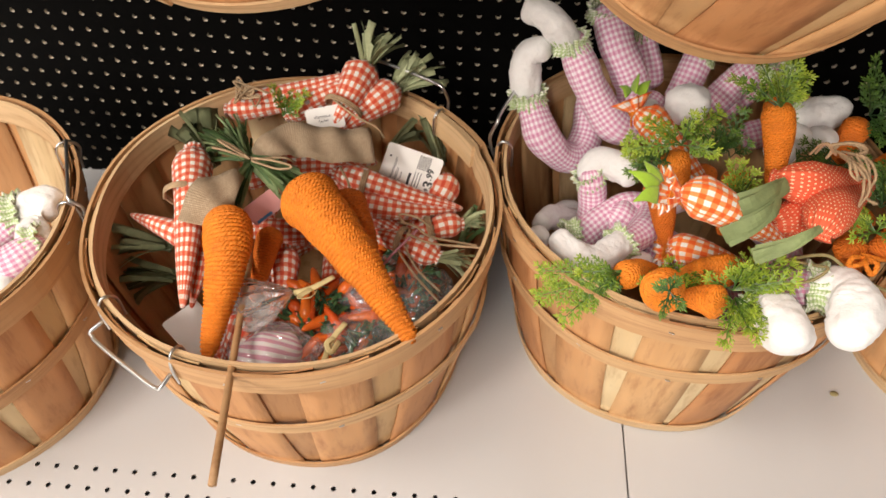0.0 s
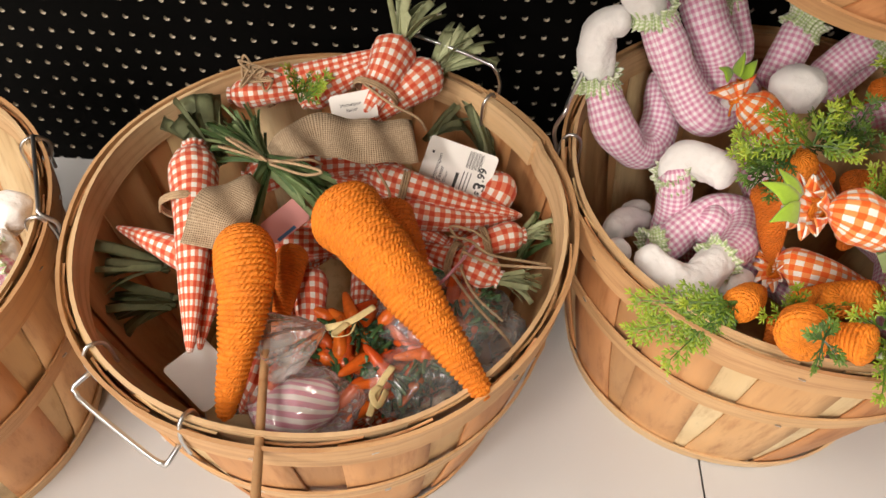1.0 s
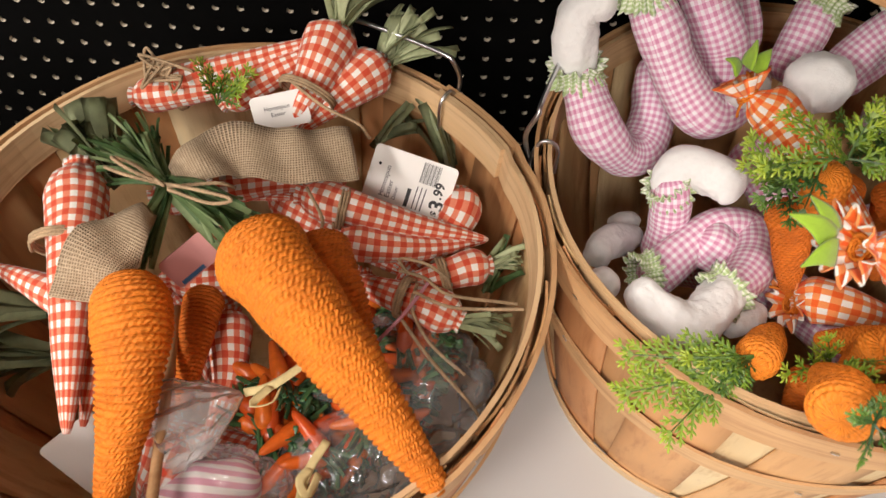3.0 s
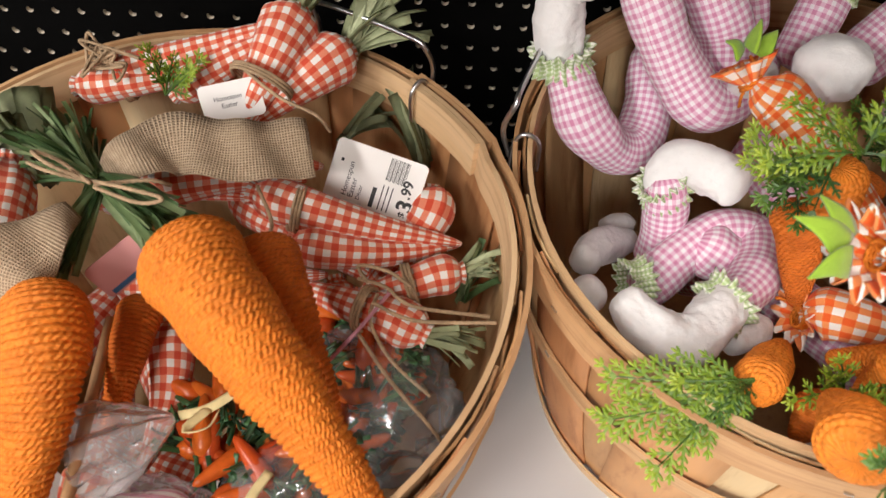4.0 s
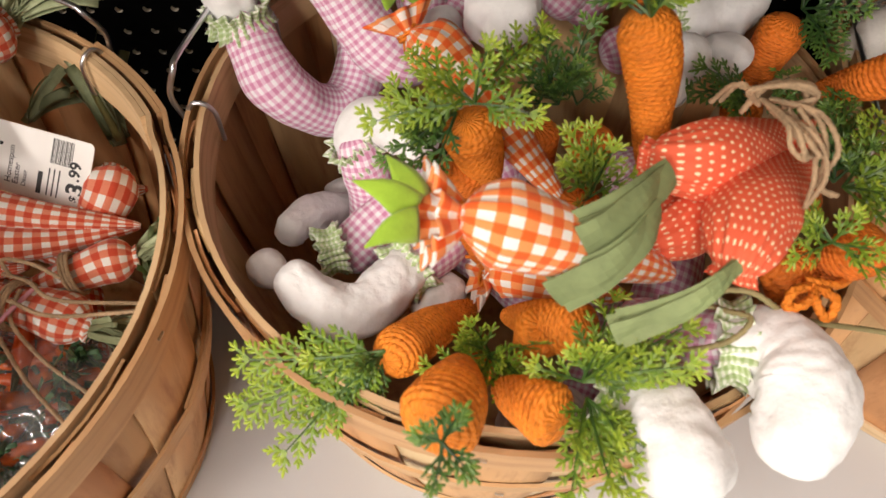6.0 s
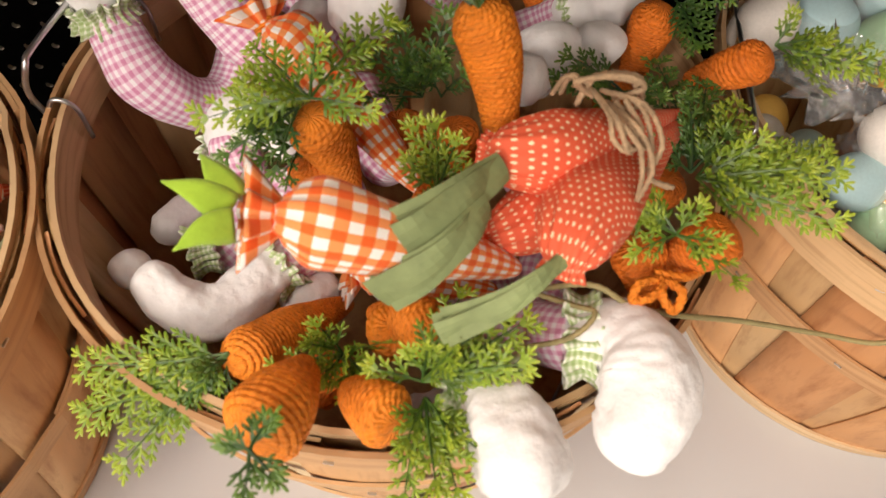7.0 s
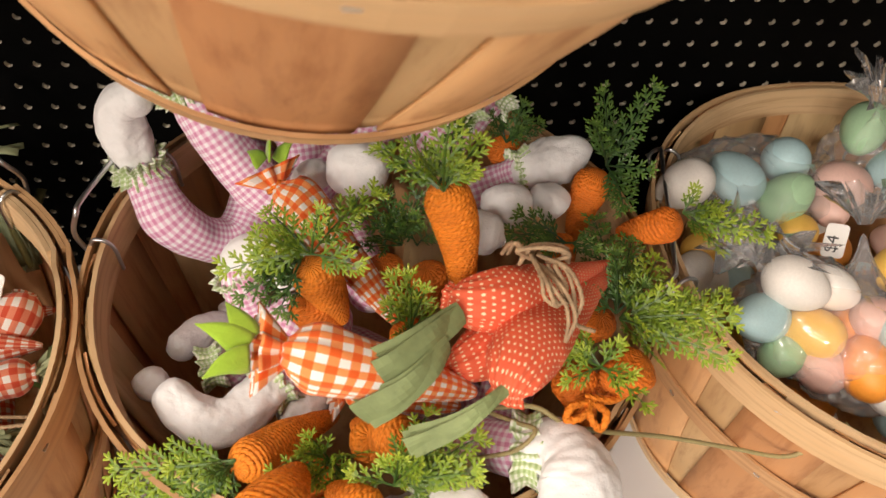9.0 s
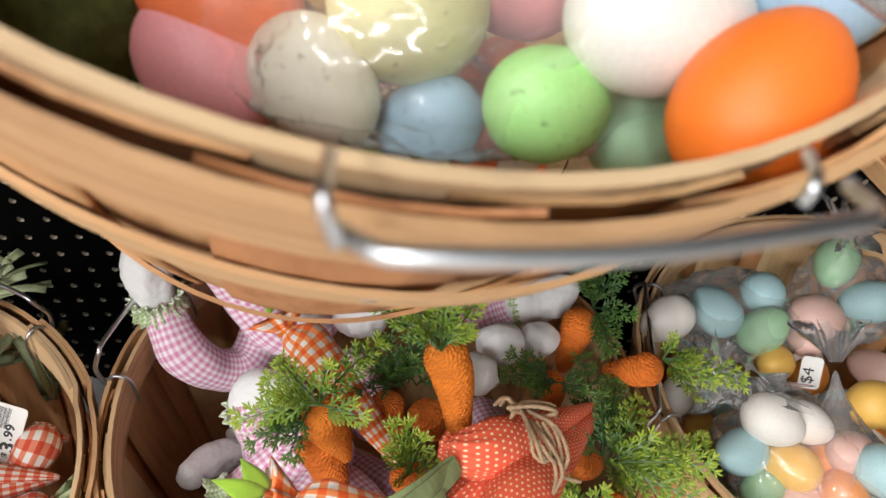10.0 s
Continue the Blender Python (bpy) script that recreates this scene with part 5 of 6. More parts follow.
plush_leg(209, leg=None, leg_r=0.0200, foot=[(0.1283, -0.2111, 0.1950), (0.1098, -0.2262, 0.2100), (0.0899, -0.2440, 0.2250), (0.0759, -0.2682, 0.2350)], foot_r=(0.011, 0.0145, 0.015, 0.012), label="white fleece plush foot low in the basket")
plush_leg(210, leg=None, leg_r=0.0200, foot=[(0.0833, -0.3200, 0.2580), (0.0710, -0.3110, 0.2650), (0.0639, -0.3039, 0.2680)], foot_r=(0.011, 0.0135, 0.012), cuff=(0.1123, -0.2910, 0.2500), cuff_axis=(1, 0.3, 0), cuff_r=0.0140, label="white fleece plush foot with green frill")
plush_leg(211, leg=None, leg_r=0.0200, foot=[(0.2018, -0.3190, 0.2450), (0.1820, -0.3311, 0.2500), (0.1666, -0.3407, 0.2500)], foot_r=(0.01, 0.0135, 0.011), label="white fleece plush foot low in the basket")
plush_leg(225, leg=None, leg_r=0.0200, foot=[(0.1315, -0.1886, 0.1900), (0.1139, -0.2004, 0.2000), (0.1036, -0.2083, 0.2000)], foot_r=(0.009, 0.0105, 0.009), label="small white fleece plush foot deep in the basket")
plush_leg(212, leg=None, leg_r=0.0200, foot=[(0.2156, -0.1752, 0.3500), (0.2352, -0.1857, 0.3650), (0.2556, -0.1929, 0.3600)], foot_r=(0.019, 0.0245, 0.02), label="white fleece plush foot among ferns")
plush_leg(226, leg=None, leg_r=0.0200, foot=[(0.1864, -0.1542, 0.3400), (0.1928, -0.1650, 0.3350), (0.1963, -0.1705, 0.3250)], foot_r=(0.014, 0.018, 0.014), label="white fleece plush foot behind a gingham carrot")
plush_leg(213, leg=[(0.3441, -0.0863, 0.3450), (0.3248, -0.0987, 0.3250), (0.2952, -0.1134, 0.3000)], leg_r=0.0175, cuff=(0.3564, -0.0814, 0.3500), cuff_axis=(0.6, 0.5, 0.4), cuff_r=0.0170, label="pink gingham plush leg leaning to the back")
plush_leg(214, leg=[(0.3727, -0.1332, 0.3000), (0.3540, -0.1329, 0.2900), (0.3242, -0.1373, 0.2800)], leg_r=0.0165, foot=[(0.3920, -0.1354, 0.3180), (0.4154, -0.1421, 0.3300), (0.4326, -0.1451, 0.3260)], foot_r=(0.013, 0.0225, 0.019), cuff=(0.3800, -0.1391, 0.3120), cuff_axis=(1, 0.2, 0.2), cuff_r=0.0175)
plush_leg(215, leg=None, leg_r=0.0200, foot=[(0.3338, -0.2013, 0.3300), (0.3520, -0.2055, 0.3400), (0.3706, -0.2043, 0.3350)], foot_r=(0.015, 0.02, 0.016), label="white fleece plush foot behind dotted carrots")
plush_leg(227, leg=None, leg_r=0.0200, foot=[(0.3822, -0.1856, 0.3250), (0.3916, -0.2001, 0.3350), (0.4003, -0.2065, 0.3300)], foot_r=(0.013, 0.017, 0.014), label="white fleece plush foot behind dotted carrots")
plush_leg(216, leg=None, leg_r=0.0200, foot=[(0.3298, -0.2344, 0.3500), (0.3248, -0.2515, 0.3570), (0.3234, -0.2570, 0.3450)], foot_r=(0.012, 0.016, 0.014), label="white fleece plush tail behind dotted carrots")
plush_leg(218, leg=[(0.3019, -0.3640, 0.2650), (0.3176, -0.3863, 0.2900), (0.3326, -0.4042, 0.3150)], leg_r=0.0180, foot=[(0.3410, -0.4089, 0.3250), (0.3579, -0.4174, 0.3320), (0.3631, -0.4403, 0.3350), (0.3541, -0.4609, 0.3330), (0.3404, -0.4768, 0.3220)], foot_r=(0.016, 0.0225, 0.0245, 0.0225, 0.0165), cuff=(0.3380, -0.4079, 0.3220), cuff_axis=(1, -0.2, 0.2), cuff_r=0.0200)
plush_leg(219, leg=None, leg_r=0.0200, foot=[(0.2775, -0.4361, 0.3220), (0.2878, -0.4537, 0.3320), (0.2925, -0.4740, 0.3340), (0.2937, -0.4928, 0.3250)], foot_r=(0.016, 0.0225, 0.0245, 0.02), cuff=(0.2811, -0.4318, 0.3180), cuff_axis=(0.5, -0.6, 0.2), cuff_r=0.0200)
plush_leg(220, [(0.1560, -0.2580, 0.2600), (0.2120, -0.2830, 0.2400), (0.2680, -0.3480, 0.2500)], 0.021, None, label="pink gingham plush leg deep in the basket")
plush_leg(221, [(0.2140, -0.1570, 0.2700), (0.2320, -0.1970, 0.2600), (0.2480, -0.2400, 0.2500)], 0.021, None, label="pink gingham plush leg deep in the basket")
plush_leg(222, [(0.30, -0.20, 0.10), (0.33, -0.28, 0.12), (0.30, -0.36, 0.10)], 0.022, [(0.30, -0.36, 0.12), (0.27, -0.38, 0.13), (0.23, -0.38, 0.12)], label="plush leg deep in the basket")
plush_leg(223, [(0.18, -0.15, 0.08), (0.24, -0.24, 0.17), (0.30, -0.31, 0.20)], 0.022, None, label="pink gingham plush leg deep in the basket")
plush_leg(224, [(0.35, -0.18, 0.20), (0.36, -0.28, 0.24), (0.33, -0.36, 0.22)], 0.022, None, label="pink gingham plush leg deep in the basket")

twine_carrot([(0.2830, -0.2860, 0.4480), (0.2952, -0.2937, 0.4150), (0.3046, -0.3168, 0.3500)], 0.0160, 301,
             fronds=(((0.2838, -0.2969, 0.4520), [(0.2490, -0.2649, 0.4700), (0.2608, -0.2778, 0.4900), (0.2809, -0.2838, 0.5000), (0.3061, -0.2756, 0.4700), (0.2681, -0.3048, 0.4900), (0.2949, -0.2884, 0.4650), (0.2737, -0.3016, 0.5000)], False), ((0.2811, -0.2925, 0.4500), [(0.2549, -0.2716, 0.4550), (0.2927, -0.2682, 0.4800)], True),))
twine_carrot([(0.1984, -0.2997, 0.3860), (0.2079, -0.2973, 0.3580), (0.2185, -0.2962, 0.3150)], 0.0165, 302,
             fronds=(((0.2014, -0.3049, 0.4050), [(0.2345, -0.2569, 0.4200), (0.2319, -0.3220, 0.4200), (0.2156, -0.3312, 0.4120), (0.1688, -0.2693, 0.4200), (0.1557, -0.3067, 0.4100), (0.2049, -0.2941, 0.4300), (0.1764, -0.3096, 0.4300)], False), ((0.1936, -0.2965, 0.3900), [(0.1620, -0.3172, 0.3880), (0.1828, -0.3204, 0.3820), (0.1672, -0.3094, 0.4000)], True),))
twine_carrot([(0.1930, -0.2922, 0.3450), (0.2034, -0.3000, 0.3150), (0.2150, -0.3180, 0.2700)], 0.0175, 303, deep=True,
             fronds=(((0.1941, -0.2866, 0.3520), [(0.1607, -0.2578, 0.3800), (0.1568, -0.2741, 0.3720), (0.1990, -0.2931, 0.3700), (0.1883, -0.2781, 0.3850)], False), ((0.1912, -0.2873, 0.3500), [(0.1654, -0.2990, 0.3620), (0.1821, -0.3105, 0.3600), (0.1750, -0.2848, 0.3720)], True),))
twine_carrot([(0.4261, -0.1935, 0.3620), (0.4225, -0.1936, 0.3350), (0.4184, -0.1970, 0.2850)], 0.0160, 304, deep=True,
             fronds=(((0.4339, -0.1876, 0.3650), [(0.4306, -0.1641, 0.4200), (0.4618, -0.1543, 0.4100), (0.4714, -0.1779, 0.4000), (0.4195, -0.1862, 0.4100), (0.4542, -0.2098, 0.3850), (0.4428, -0.1962, 0.4000), (0.4407, -0.2396, 0.3750)], True),))
twine_carrot([(0.4631, -0.2690, 0.3880), (0.4512, -0.2599, 0.3700), (0.4404, -0.2333, 0.3350)], 0.0140, 305, deep=True,
             fronds=(((0.4657, -0.2650, 0.3920), [(0.5143, -0.2817, 0.4050), (0.5095, -0.2657, 0.4100), (0.4815, -0.3007, 0.4000), (0.4667, -0.3030, 0.3950), (0.4719, -0.2603, 0.4100), (0.4917, -0.2934, 0.4050), (0.4863, -0.2754, 0.4100)], False),))
twine_carrot([(0.1500, -0.4080, 0.3180), (0.1760, -0.3770, 0.2920), (0.2110, -0.3360, 0.2450)], 0.0152, 306,
             fronds=(((0.1505, -0.4029, 0.3220), [(0.0733, -0.4076, 0.3100), (0.0792, -0.4304, 0.3000), (0.1000, -0.4381, 0.3000), (0.1120, -0.4069, 0.3200), (0.1176, -0.4321, 0.3000)], False), ((0.1503, -0.4043, 0.3180), [(0.1394, -0.4142, 0.3300), (0.1435, -0.4209, 0.3100), (0.1180, -0.4181, 0.3120)], True),))
twine_carrot([(0.1706, -0.4645, 0.3620), (0.1811, -0.4452, 0.3520), (0.1908, -0.4123, 0.3220)], 0.0205, 307,
             fronds=(((0.1752, -0.4748, 0.3830), [(0.1800, -0.4645, 0.3880), (0.1687, -0.4724, 0.3880), (0.1822, -0.4830, 0.3820), (0.1738, -0.4854, 0.3750)], True),))
twine_carrot([(0.2347, -0.4552, 0.3450), (0.2237, -0.4425, 0.3350), (0.2105, -0.4215, 0.3100)], 0.0160, 308)
twine_carrot([(0.2587, -0.4056, 0.3350), (0.2439, -0.3876, 0.3150), (0.2253, -0.3579, 0.2700)], 0.0160, 309)
twine_carrot([(0.3705, -0.3686, 0.3480), (0.3775, -0.3710, 0.3300), (0.3913, -0.3785, 0.2950)], 0.0155, 310, deep=True,
             fronds=(((0.3825, -0.3771, 0.3720), [(0.3565, -0.3738, 0.3850), (0.3605, -0.3874, 0.3800), (0.3702, -0.3643, 0.3850), (0.4033, -0.4033, 0.3800), (0.3919, -0.3927, 0.3850), (0.3925, -0.3692, 0.3850), (0.3566, -0.3599, 0.3850)], False),))
twine_carrot([(0.4155, -0.3709, 0.3680), (0.4050, -0.3729, 0.3520), (0.3939, -0.3636, 0.3150)], 0.0160, 311, deep=True,
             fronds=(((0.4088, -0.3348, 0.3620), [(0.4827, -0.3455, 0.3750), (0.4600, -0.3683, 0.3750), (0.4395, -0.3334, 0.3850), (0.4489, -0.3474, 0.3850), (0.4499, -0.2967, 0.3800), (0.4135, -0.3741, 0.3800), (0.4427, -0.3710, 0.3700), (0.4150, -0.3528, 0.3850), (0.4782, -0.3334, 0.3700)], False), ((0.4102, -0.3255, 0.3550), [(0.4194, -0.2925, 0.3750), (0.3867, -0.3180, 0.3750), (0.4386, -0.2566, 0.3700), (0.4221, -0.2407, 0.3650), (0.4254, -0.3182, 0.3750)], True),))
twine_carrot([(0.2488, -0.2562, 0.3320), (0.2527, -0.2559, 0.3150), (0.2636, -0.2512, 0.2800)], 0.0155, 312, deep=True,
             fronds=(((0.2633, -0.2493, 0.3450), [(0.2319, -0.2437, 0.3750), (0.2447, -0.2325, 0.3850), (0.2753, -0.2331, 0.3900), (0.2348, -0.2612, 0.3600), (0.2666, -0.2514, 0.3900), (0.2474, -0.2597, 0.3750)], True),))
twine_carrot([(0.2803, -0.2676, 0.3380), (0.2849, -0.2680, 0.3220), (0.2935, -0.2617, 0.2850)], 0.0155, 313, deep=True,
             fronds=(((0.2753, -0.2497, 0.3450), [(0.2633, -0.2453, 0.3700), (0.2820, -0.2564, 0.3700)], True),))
twine_carrot([(0.4053, -0.3154, 0.3380), (0.4028, -0.3134, 0.3250), (0.4004, -0.3020, 0.2900)], 0.0155, 314, deep=True)
twine_carrot([(0.3675, -0.1066, 0.3120), (0.3717, -0.0969, 0.2900), (0.3742, -0.0875, 0.2600)], 0.0150, 315, deep=True,
             fronds=(((0.3687, -0.1085, 0.3200), [(0.3509, -0.1013, 0.3450), (0.3883, -0.0868, 0.3450), (0.3744, -0.1175, 0.3400), (0.3574, -0.0853, 0.3500), (0.4001, -0.0911, 0.3300)], True),))
twine_carrot([(0.2626, -0.3315, 0.3520), (0.2651, -0.3259, 0.3300), (0.2681, -0.3176, 0.2950)], 0.0125, 316, deep=True,
             fronds=(((0.2638, -0.3382, 0.3650), [(0.2596, -0.3126, 0.4000), (0.2727, -0.3247, 0.3900), (0.2514, -0.3285, 0.3850), (0.2783, -0.3410, 0.3900), (0.2580, -0.3476, 0.3750), (0.2658, -0.3236, 0.4000)], False),))
twine_carrot([(0.2375, -0.3945, 0.3250), (0.2351, -0.3915, 0.3050), (0.2338, -0.3884, 0.2750)], 0.0150, 317,
             fronds=(((0.2490, -0.4334, 0.3400), [(0.2653, -0.3982, 0.3600), (0.2959, -0.4208, 0.3700), (0.2915, -0.4341, 0.3650), (0.2774, -0.4135, 0.3700), (0.2305, -0.4302, 0.3500), (0.2525, -0.4263, 0.3700), (0.2858, -0.4456, 0.3600), (0.2622, -0.4349, 0.3750)], False), ((0.2499, -0.4421, 0.3400), [(0.2372, -0.4679, 0.3550), (0.2262, -0.4792, 0.3450), (0.2603, -0.4623, 0.3600), (0.2696, -0.4767, 0.3500), (0.2489, -0.4825, 0.3500), (0.2637, -0.4874, 0.3450), (0.2334, -0.4836, 0.3400)], False),))
twine_carrot([(0.1972, -0.4034, 0.3000), (0.1970, -0.4073, 0.2850), (0.1956, -0.4114, 0.2600)], 0.0135, 318, deep=True,
             fronds=(((0.2085, -0.3998, 0.3050), [(0.1922, -0.4001, 0.3300), (0.2008, -0.3942, 0.3300), (0.2244, -0.4080, 0.3350), (0.1884, -0.4206, 0.3200), (0.2271, -0.4246, 0.3300), (0.2012, -0.4256, 0.3300), (0.1793, -0.4074, 0.3200), (0.2119, -0.4245, 0.3250)], False),))
twine_carrot([(0.3879, -0.2427, 0.3350), (0.3933, -0.2412, 0.3200), (0.4046, -0.2370, 0.2900)], 0.0135, 319, deep=True,
             fronds=(((0.3918, -0.2489, 0.3420), [(0.3519, -0.2390, 0.3600), (0.3680, -0.2514, 0.3550), (0.3612, -0.2329, 0.3650), (0.4039, -0.2625, 0.3600), (0.3759, -0.2580, 0.3500)], True),))

# orange gingham sweets-shaped carrots with felt leaves
G_OR = "orange gingham carrots"


def felt_leaf(parent, base, tip, width, seed):
    b, t = local(parent, [base, tip])
    mid = b.lerp(t, 0.45) + V3((0, 0, 0.004))
    v, f, u = ribbon_data([b, mid, t], lambda q: width * max(0.04, (1 - q) ** 0.85 * (1 + 0.35 * math.sin(math.pi * q))), 12, 0.0, 0.15, V3((0.15 * (seed % 3 - 1), 0.74, 0.62)))
    return solid(mesh_ob("felt_leaf", v, f, M_FELT, parent, "lime green felt leaf", uvs=u), 0.0016)


def sweet_carrot(pts, r, collar, leaves, seed, label):
    ob = cloth_carrot(pts, r, M_ORANGE, seed, label, G_OR, 0.17, 1.0, "gingham_carrot", neck=0.24, taper=0.55, rise=0.85)
    a, b = V3(pts[0]), V3(collar)
    ax = (b - a).normalized()
    s = ax.cross(V3((0.2, 0.1, 1))).normalized()
    t = ax.cross(s)
    o = local(ob, [pts[0]])[0]
    ln = (b - a).length
    verts, faces, uvs, n, m = [], [], [], 60, 6
    for j in range(m + 1):
        h = j / m
        for i in range(n):
            an = 2 * math.pi * i / n
            rr = r * (0.30 + 0.92 * h ** 0.8) * (1 + 0.22 * (0.3 + h) * math.sin(9 * an + seed))
            verts.append(o + s * math.cos(an) * rr + t * math.sin(an) * rr * 0.7 + ax * (ln * h - 0.003))
    for j in range(m):
        for i in range(n):
            i2 = (i + 1) % n
            faces.append((j * n + i, j * n + i2, j * n + n + i2, j * n + n + i))
            ua, ub = i / n * 0.12, (i + 1) / n * 0.12
            uvs.append(((ua, j * ln / m), (ub, j * ln / m), (ub, (j + 1) * ln / m), (ua, (j + 1) * ln / m)))
    solid(mesh_ob("collar", verts, faces, M_ORANGE, ob, "frilled orange gingham collar", uvs=uvs), 0.0008)
    ring_cord(ob, pts[0], ax, r * 0.38, 0.0013, M_TWINE, seed, 5)
    cord("tie_end", [a, a + t * r * 0.5 - ax * r * 0.5, a + t * r * 0.9 + s * r * 0.3 - ax * r * 0.9], 0.0011, M_TWINE, "orange thread end", 20, ob)
    cord("tie_end", [a, a + s * r * 0.7 + ax * r * 0.3, a + s * r * 1.0 + t * r * 0.3 + ax * r * 0.7], 0.0011, M_TWINE, "orange thread end", 20, ob)
    for k, (p, q) in enumerate(leaves):
        felt_leaf(ob, p, q, r * 0.82, k)
    return ob


sweet_carrot([(0.1885, -0.3785, 0.4080), (0.2015, -0.3859, 0.4140), (0.2323, -0.3881, 0.4020), (0.3038, -0.3806, 0.3520)], 0.0195, (0.1698, -0.3790, 0.4140),
             (((0.1693, -0.3729, 0.4140), (0.1559, -0.3550, 0.4250)), ((0.1680, -0.3769, 0.4120), (0.1406, -0.3682, 0.4240)), ((0.1692, -0.3831, 0.4100), (0.1451, -0.3958, 0.4120))), 401,
             "orange and white gingham carrot with lime felt leaves")
sweet_carrot([(0.2181, -0.3274, 0.2680), (0.2275, -0.3298, 0.2780), (0.2500, -0.3397, 0.2840), (0.3045, -0.3485, 0.2720)], 0.0180, (0.2067, -0.3272, 0.2720), (), 402, "orange and white gingham carrot under another one")
sweet_carrot([(0.1701, -0.2081, 0.3720), (0.1786, -0.2175, 0.3700), (0.1975, -0.2319, 0.3620), (0.2605, -0.3065, 0.3220)], 0.0185, (0.1641, -0.1990, 0.3820),
             (((0.1617, -0.1987, 0.3840), (0.1510, -0.1925, 0.3900)), ((0.1661, -0.1978, 0.3880), (0.1703, -0.1880, 0.4050)), ((0.1729, -0.1981, 0.3840), (0.1853, -0.1854, 0.3950))), 403,
             "orange and white gingham carrot with upright lime felt leaves")

# coral dotted carrots tied with jute
G_CO = "dotted carrots"
CL = "coral dotted fabric carrot tied with jute to its neighbours"
d1 = cloth_carrot([(0.2879, -0.3341, 0.3920), (0.3043, -0.3418, 0.3980), (0.3366, -0.3299, 0.3880), (0.4203, -0.2767, 0.3520)], 0.0212, M_DOTS, 501, CL, G_CO, 0.27, 0.9, "dotted_carrot", neck=0.40, taper=1.05)
d2 = cloth_carrot([(0.3136, -0.4075, 0.3900), (0.3195, -0.3960, 0.3980), (0.3426, -0.3633, 0.3860), (0.4237, -0.2792, 0.3480)], 0.0222, M_DOTS, 502, CL, G_CO, 0.27, 0.9, "dotted_carrot", neck=0.40, taper=1.05)
d3 = cloth_carrot([(0.2855, -0.3663, 0.3600), (0.3003, -0.3635, 0.3650), (0.3281, -0.3441, 0.3580), (0.4041, -0.2815, 0.3280)], 0.0190, M_DOTS, 503, CL, G_CO, 0.27, 0.9, "dotted_carrot", neck=0.40, taper=1.05)


def husk(parent, pts, width, seed, cups=3):
    """Creased paper husk leaves folded along their length."""
    rnd = random.Random(seed)
    q = local(parent, pts)
    for k in range(cups):
        off = V3((rnd.uniform(-1, 1), rnd.uniform(-1, 1), 0.3 * k)) * 0.005
        v, f, u = ribbon_data([p + off * (i / len(q)) for i, p in enumerate(q)], lambda t: width * (0.55 + 0.55 * t) * (0.8 if k else 1.0), 14, rnd.uniform(-0.35, 0.35), 0.30 * (-1) ** k, V3((0.3, 0.9, 0.2)), 0.0008, rnd)
        solid(mesh_ob("husk_leaf", v, f, M_HUSK, parent, "sage green paper husk leaf", smooth=False, uvs=u), 0.0007)


husk(d1, [(0.2920, -0.3561, 0.4080), (0.2738, -0.3759, 0.4140), (0.2576, -0.3902, 0.4140), (0.2449, -0.3943, 0.4080)], 0.026, 1)
husk(d1, [(0.2819, -0.3770, 0.4060), (0.2671, -0.3971, 0.4100), (0.2490, -0.4083, 0.4020), (0.2283, -0.4120, 0.3880)], 0.022, 2)
husk(d2, [(0.3130, -0.4068, 0.4040), (0.2970, -0.4197, 0.4060), (0.2822, -0.4254, 0.3980), (0.2577, -0.4267, 0.3820)], 0.013, 3, 5)
bow = at_base("jute_bow", (0.3520, -0.3180, 0.4000), "loose jute twine bow round dotted carrots", "bow", "jute bows")
for pts in ([(0.3370, -0.3300, 0.4250), (0.3250, -0.3350, 0.4400), (0.3410, -0.3380, 0.4450), (0.3560, -0.3400, 0.4400), (0.3440, -0.3370, 0.4300)],
            [(0.3380, -0.3370, 0.4300), (0.3390, -0.3590, 0.4380), (0.3450, -0.3690, 0.4320), (0.3510, -0.3610, 0.4300), (0.3460, -0.3430, 0.4300)],
            [(0.3400, -0.3310, 0.4300), (0.3520, -0.3490, 0.4380), (0.3560, -0.3650, 0.4300), (0.3600, -0.3680, 0.4100), (0.3720, -0.3680, 0.4000)],
            [(0.3350, -0.3310, 0.4300), (0.3260, -0.3210, 0.4300), (0.3230, -0.3130, 0.4100)], [(0.3360, -0.3310, 0.4300), (0.3360, -0.3560, 0.4400), (0.3370, -0.3660, 0.4350), (0.3450, -0.3690, 0.4300), (0.3500, -0.3590, 0.4320), (0.3430, -0.3430, 0.4350)],
            [(0.3300, -0.3300, 0.4200), (0.3340, -0.3320, 0.4400), (0.3500, -0.3340, 0.4400), (0.3580, -0.3380, 0.4300)], [(0.3400, -0.3400, 0.4320), (0.3470, -0.3620, 0.4360), (0.3530, -0.3710, 0.4200), (0.3530, -0.3780, 0.4050)]):
    for q in range(2):
        cord("strand", [V3(p) + V3((0.0016, -0.0012, 0.0016)) * q * (i % 3) for i, p in enumerate(pts)], 0.0013, M_JUTE, "", 40, bow)
knot = at_base("yarn_bow", (0.3810, -0.3890, 0.3350), "orange twine bow on a carrot", "bow")
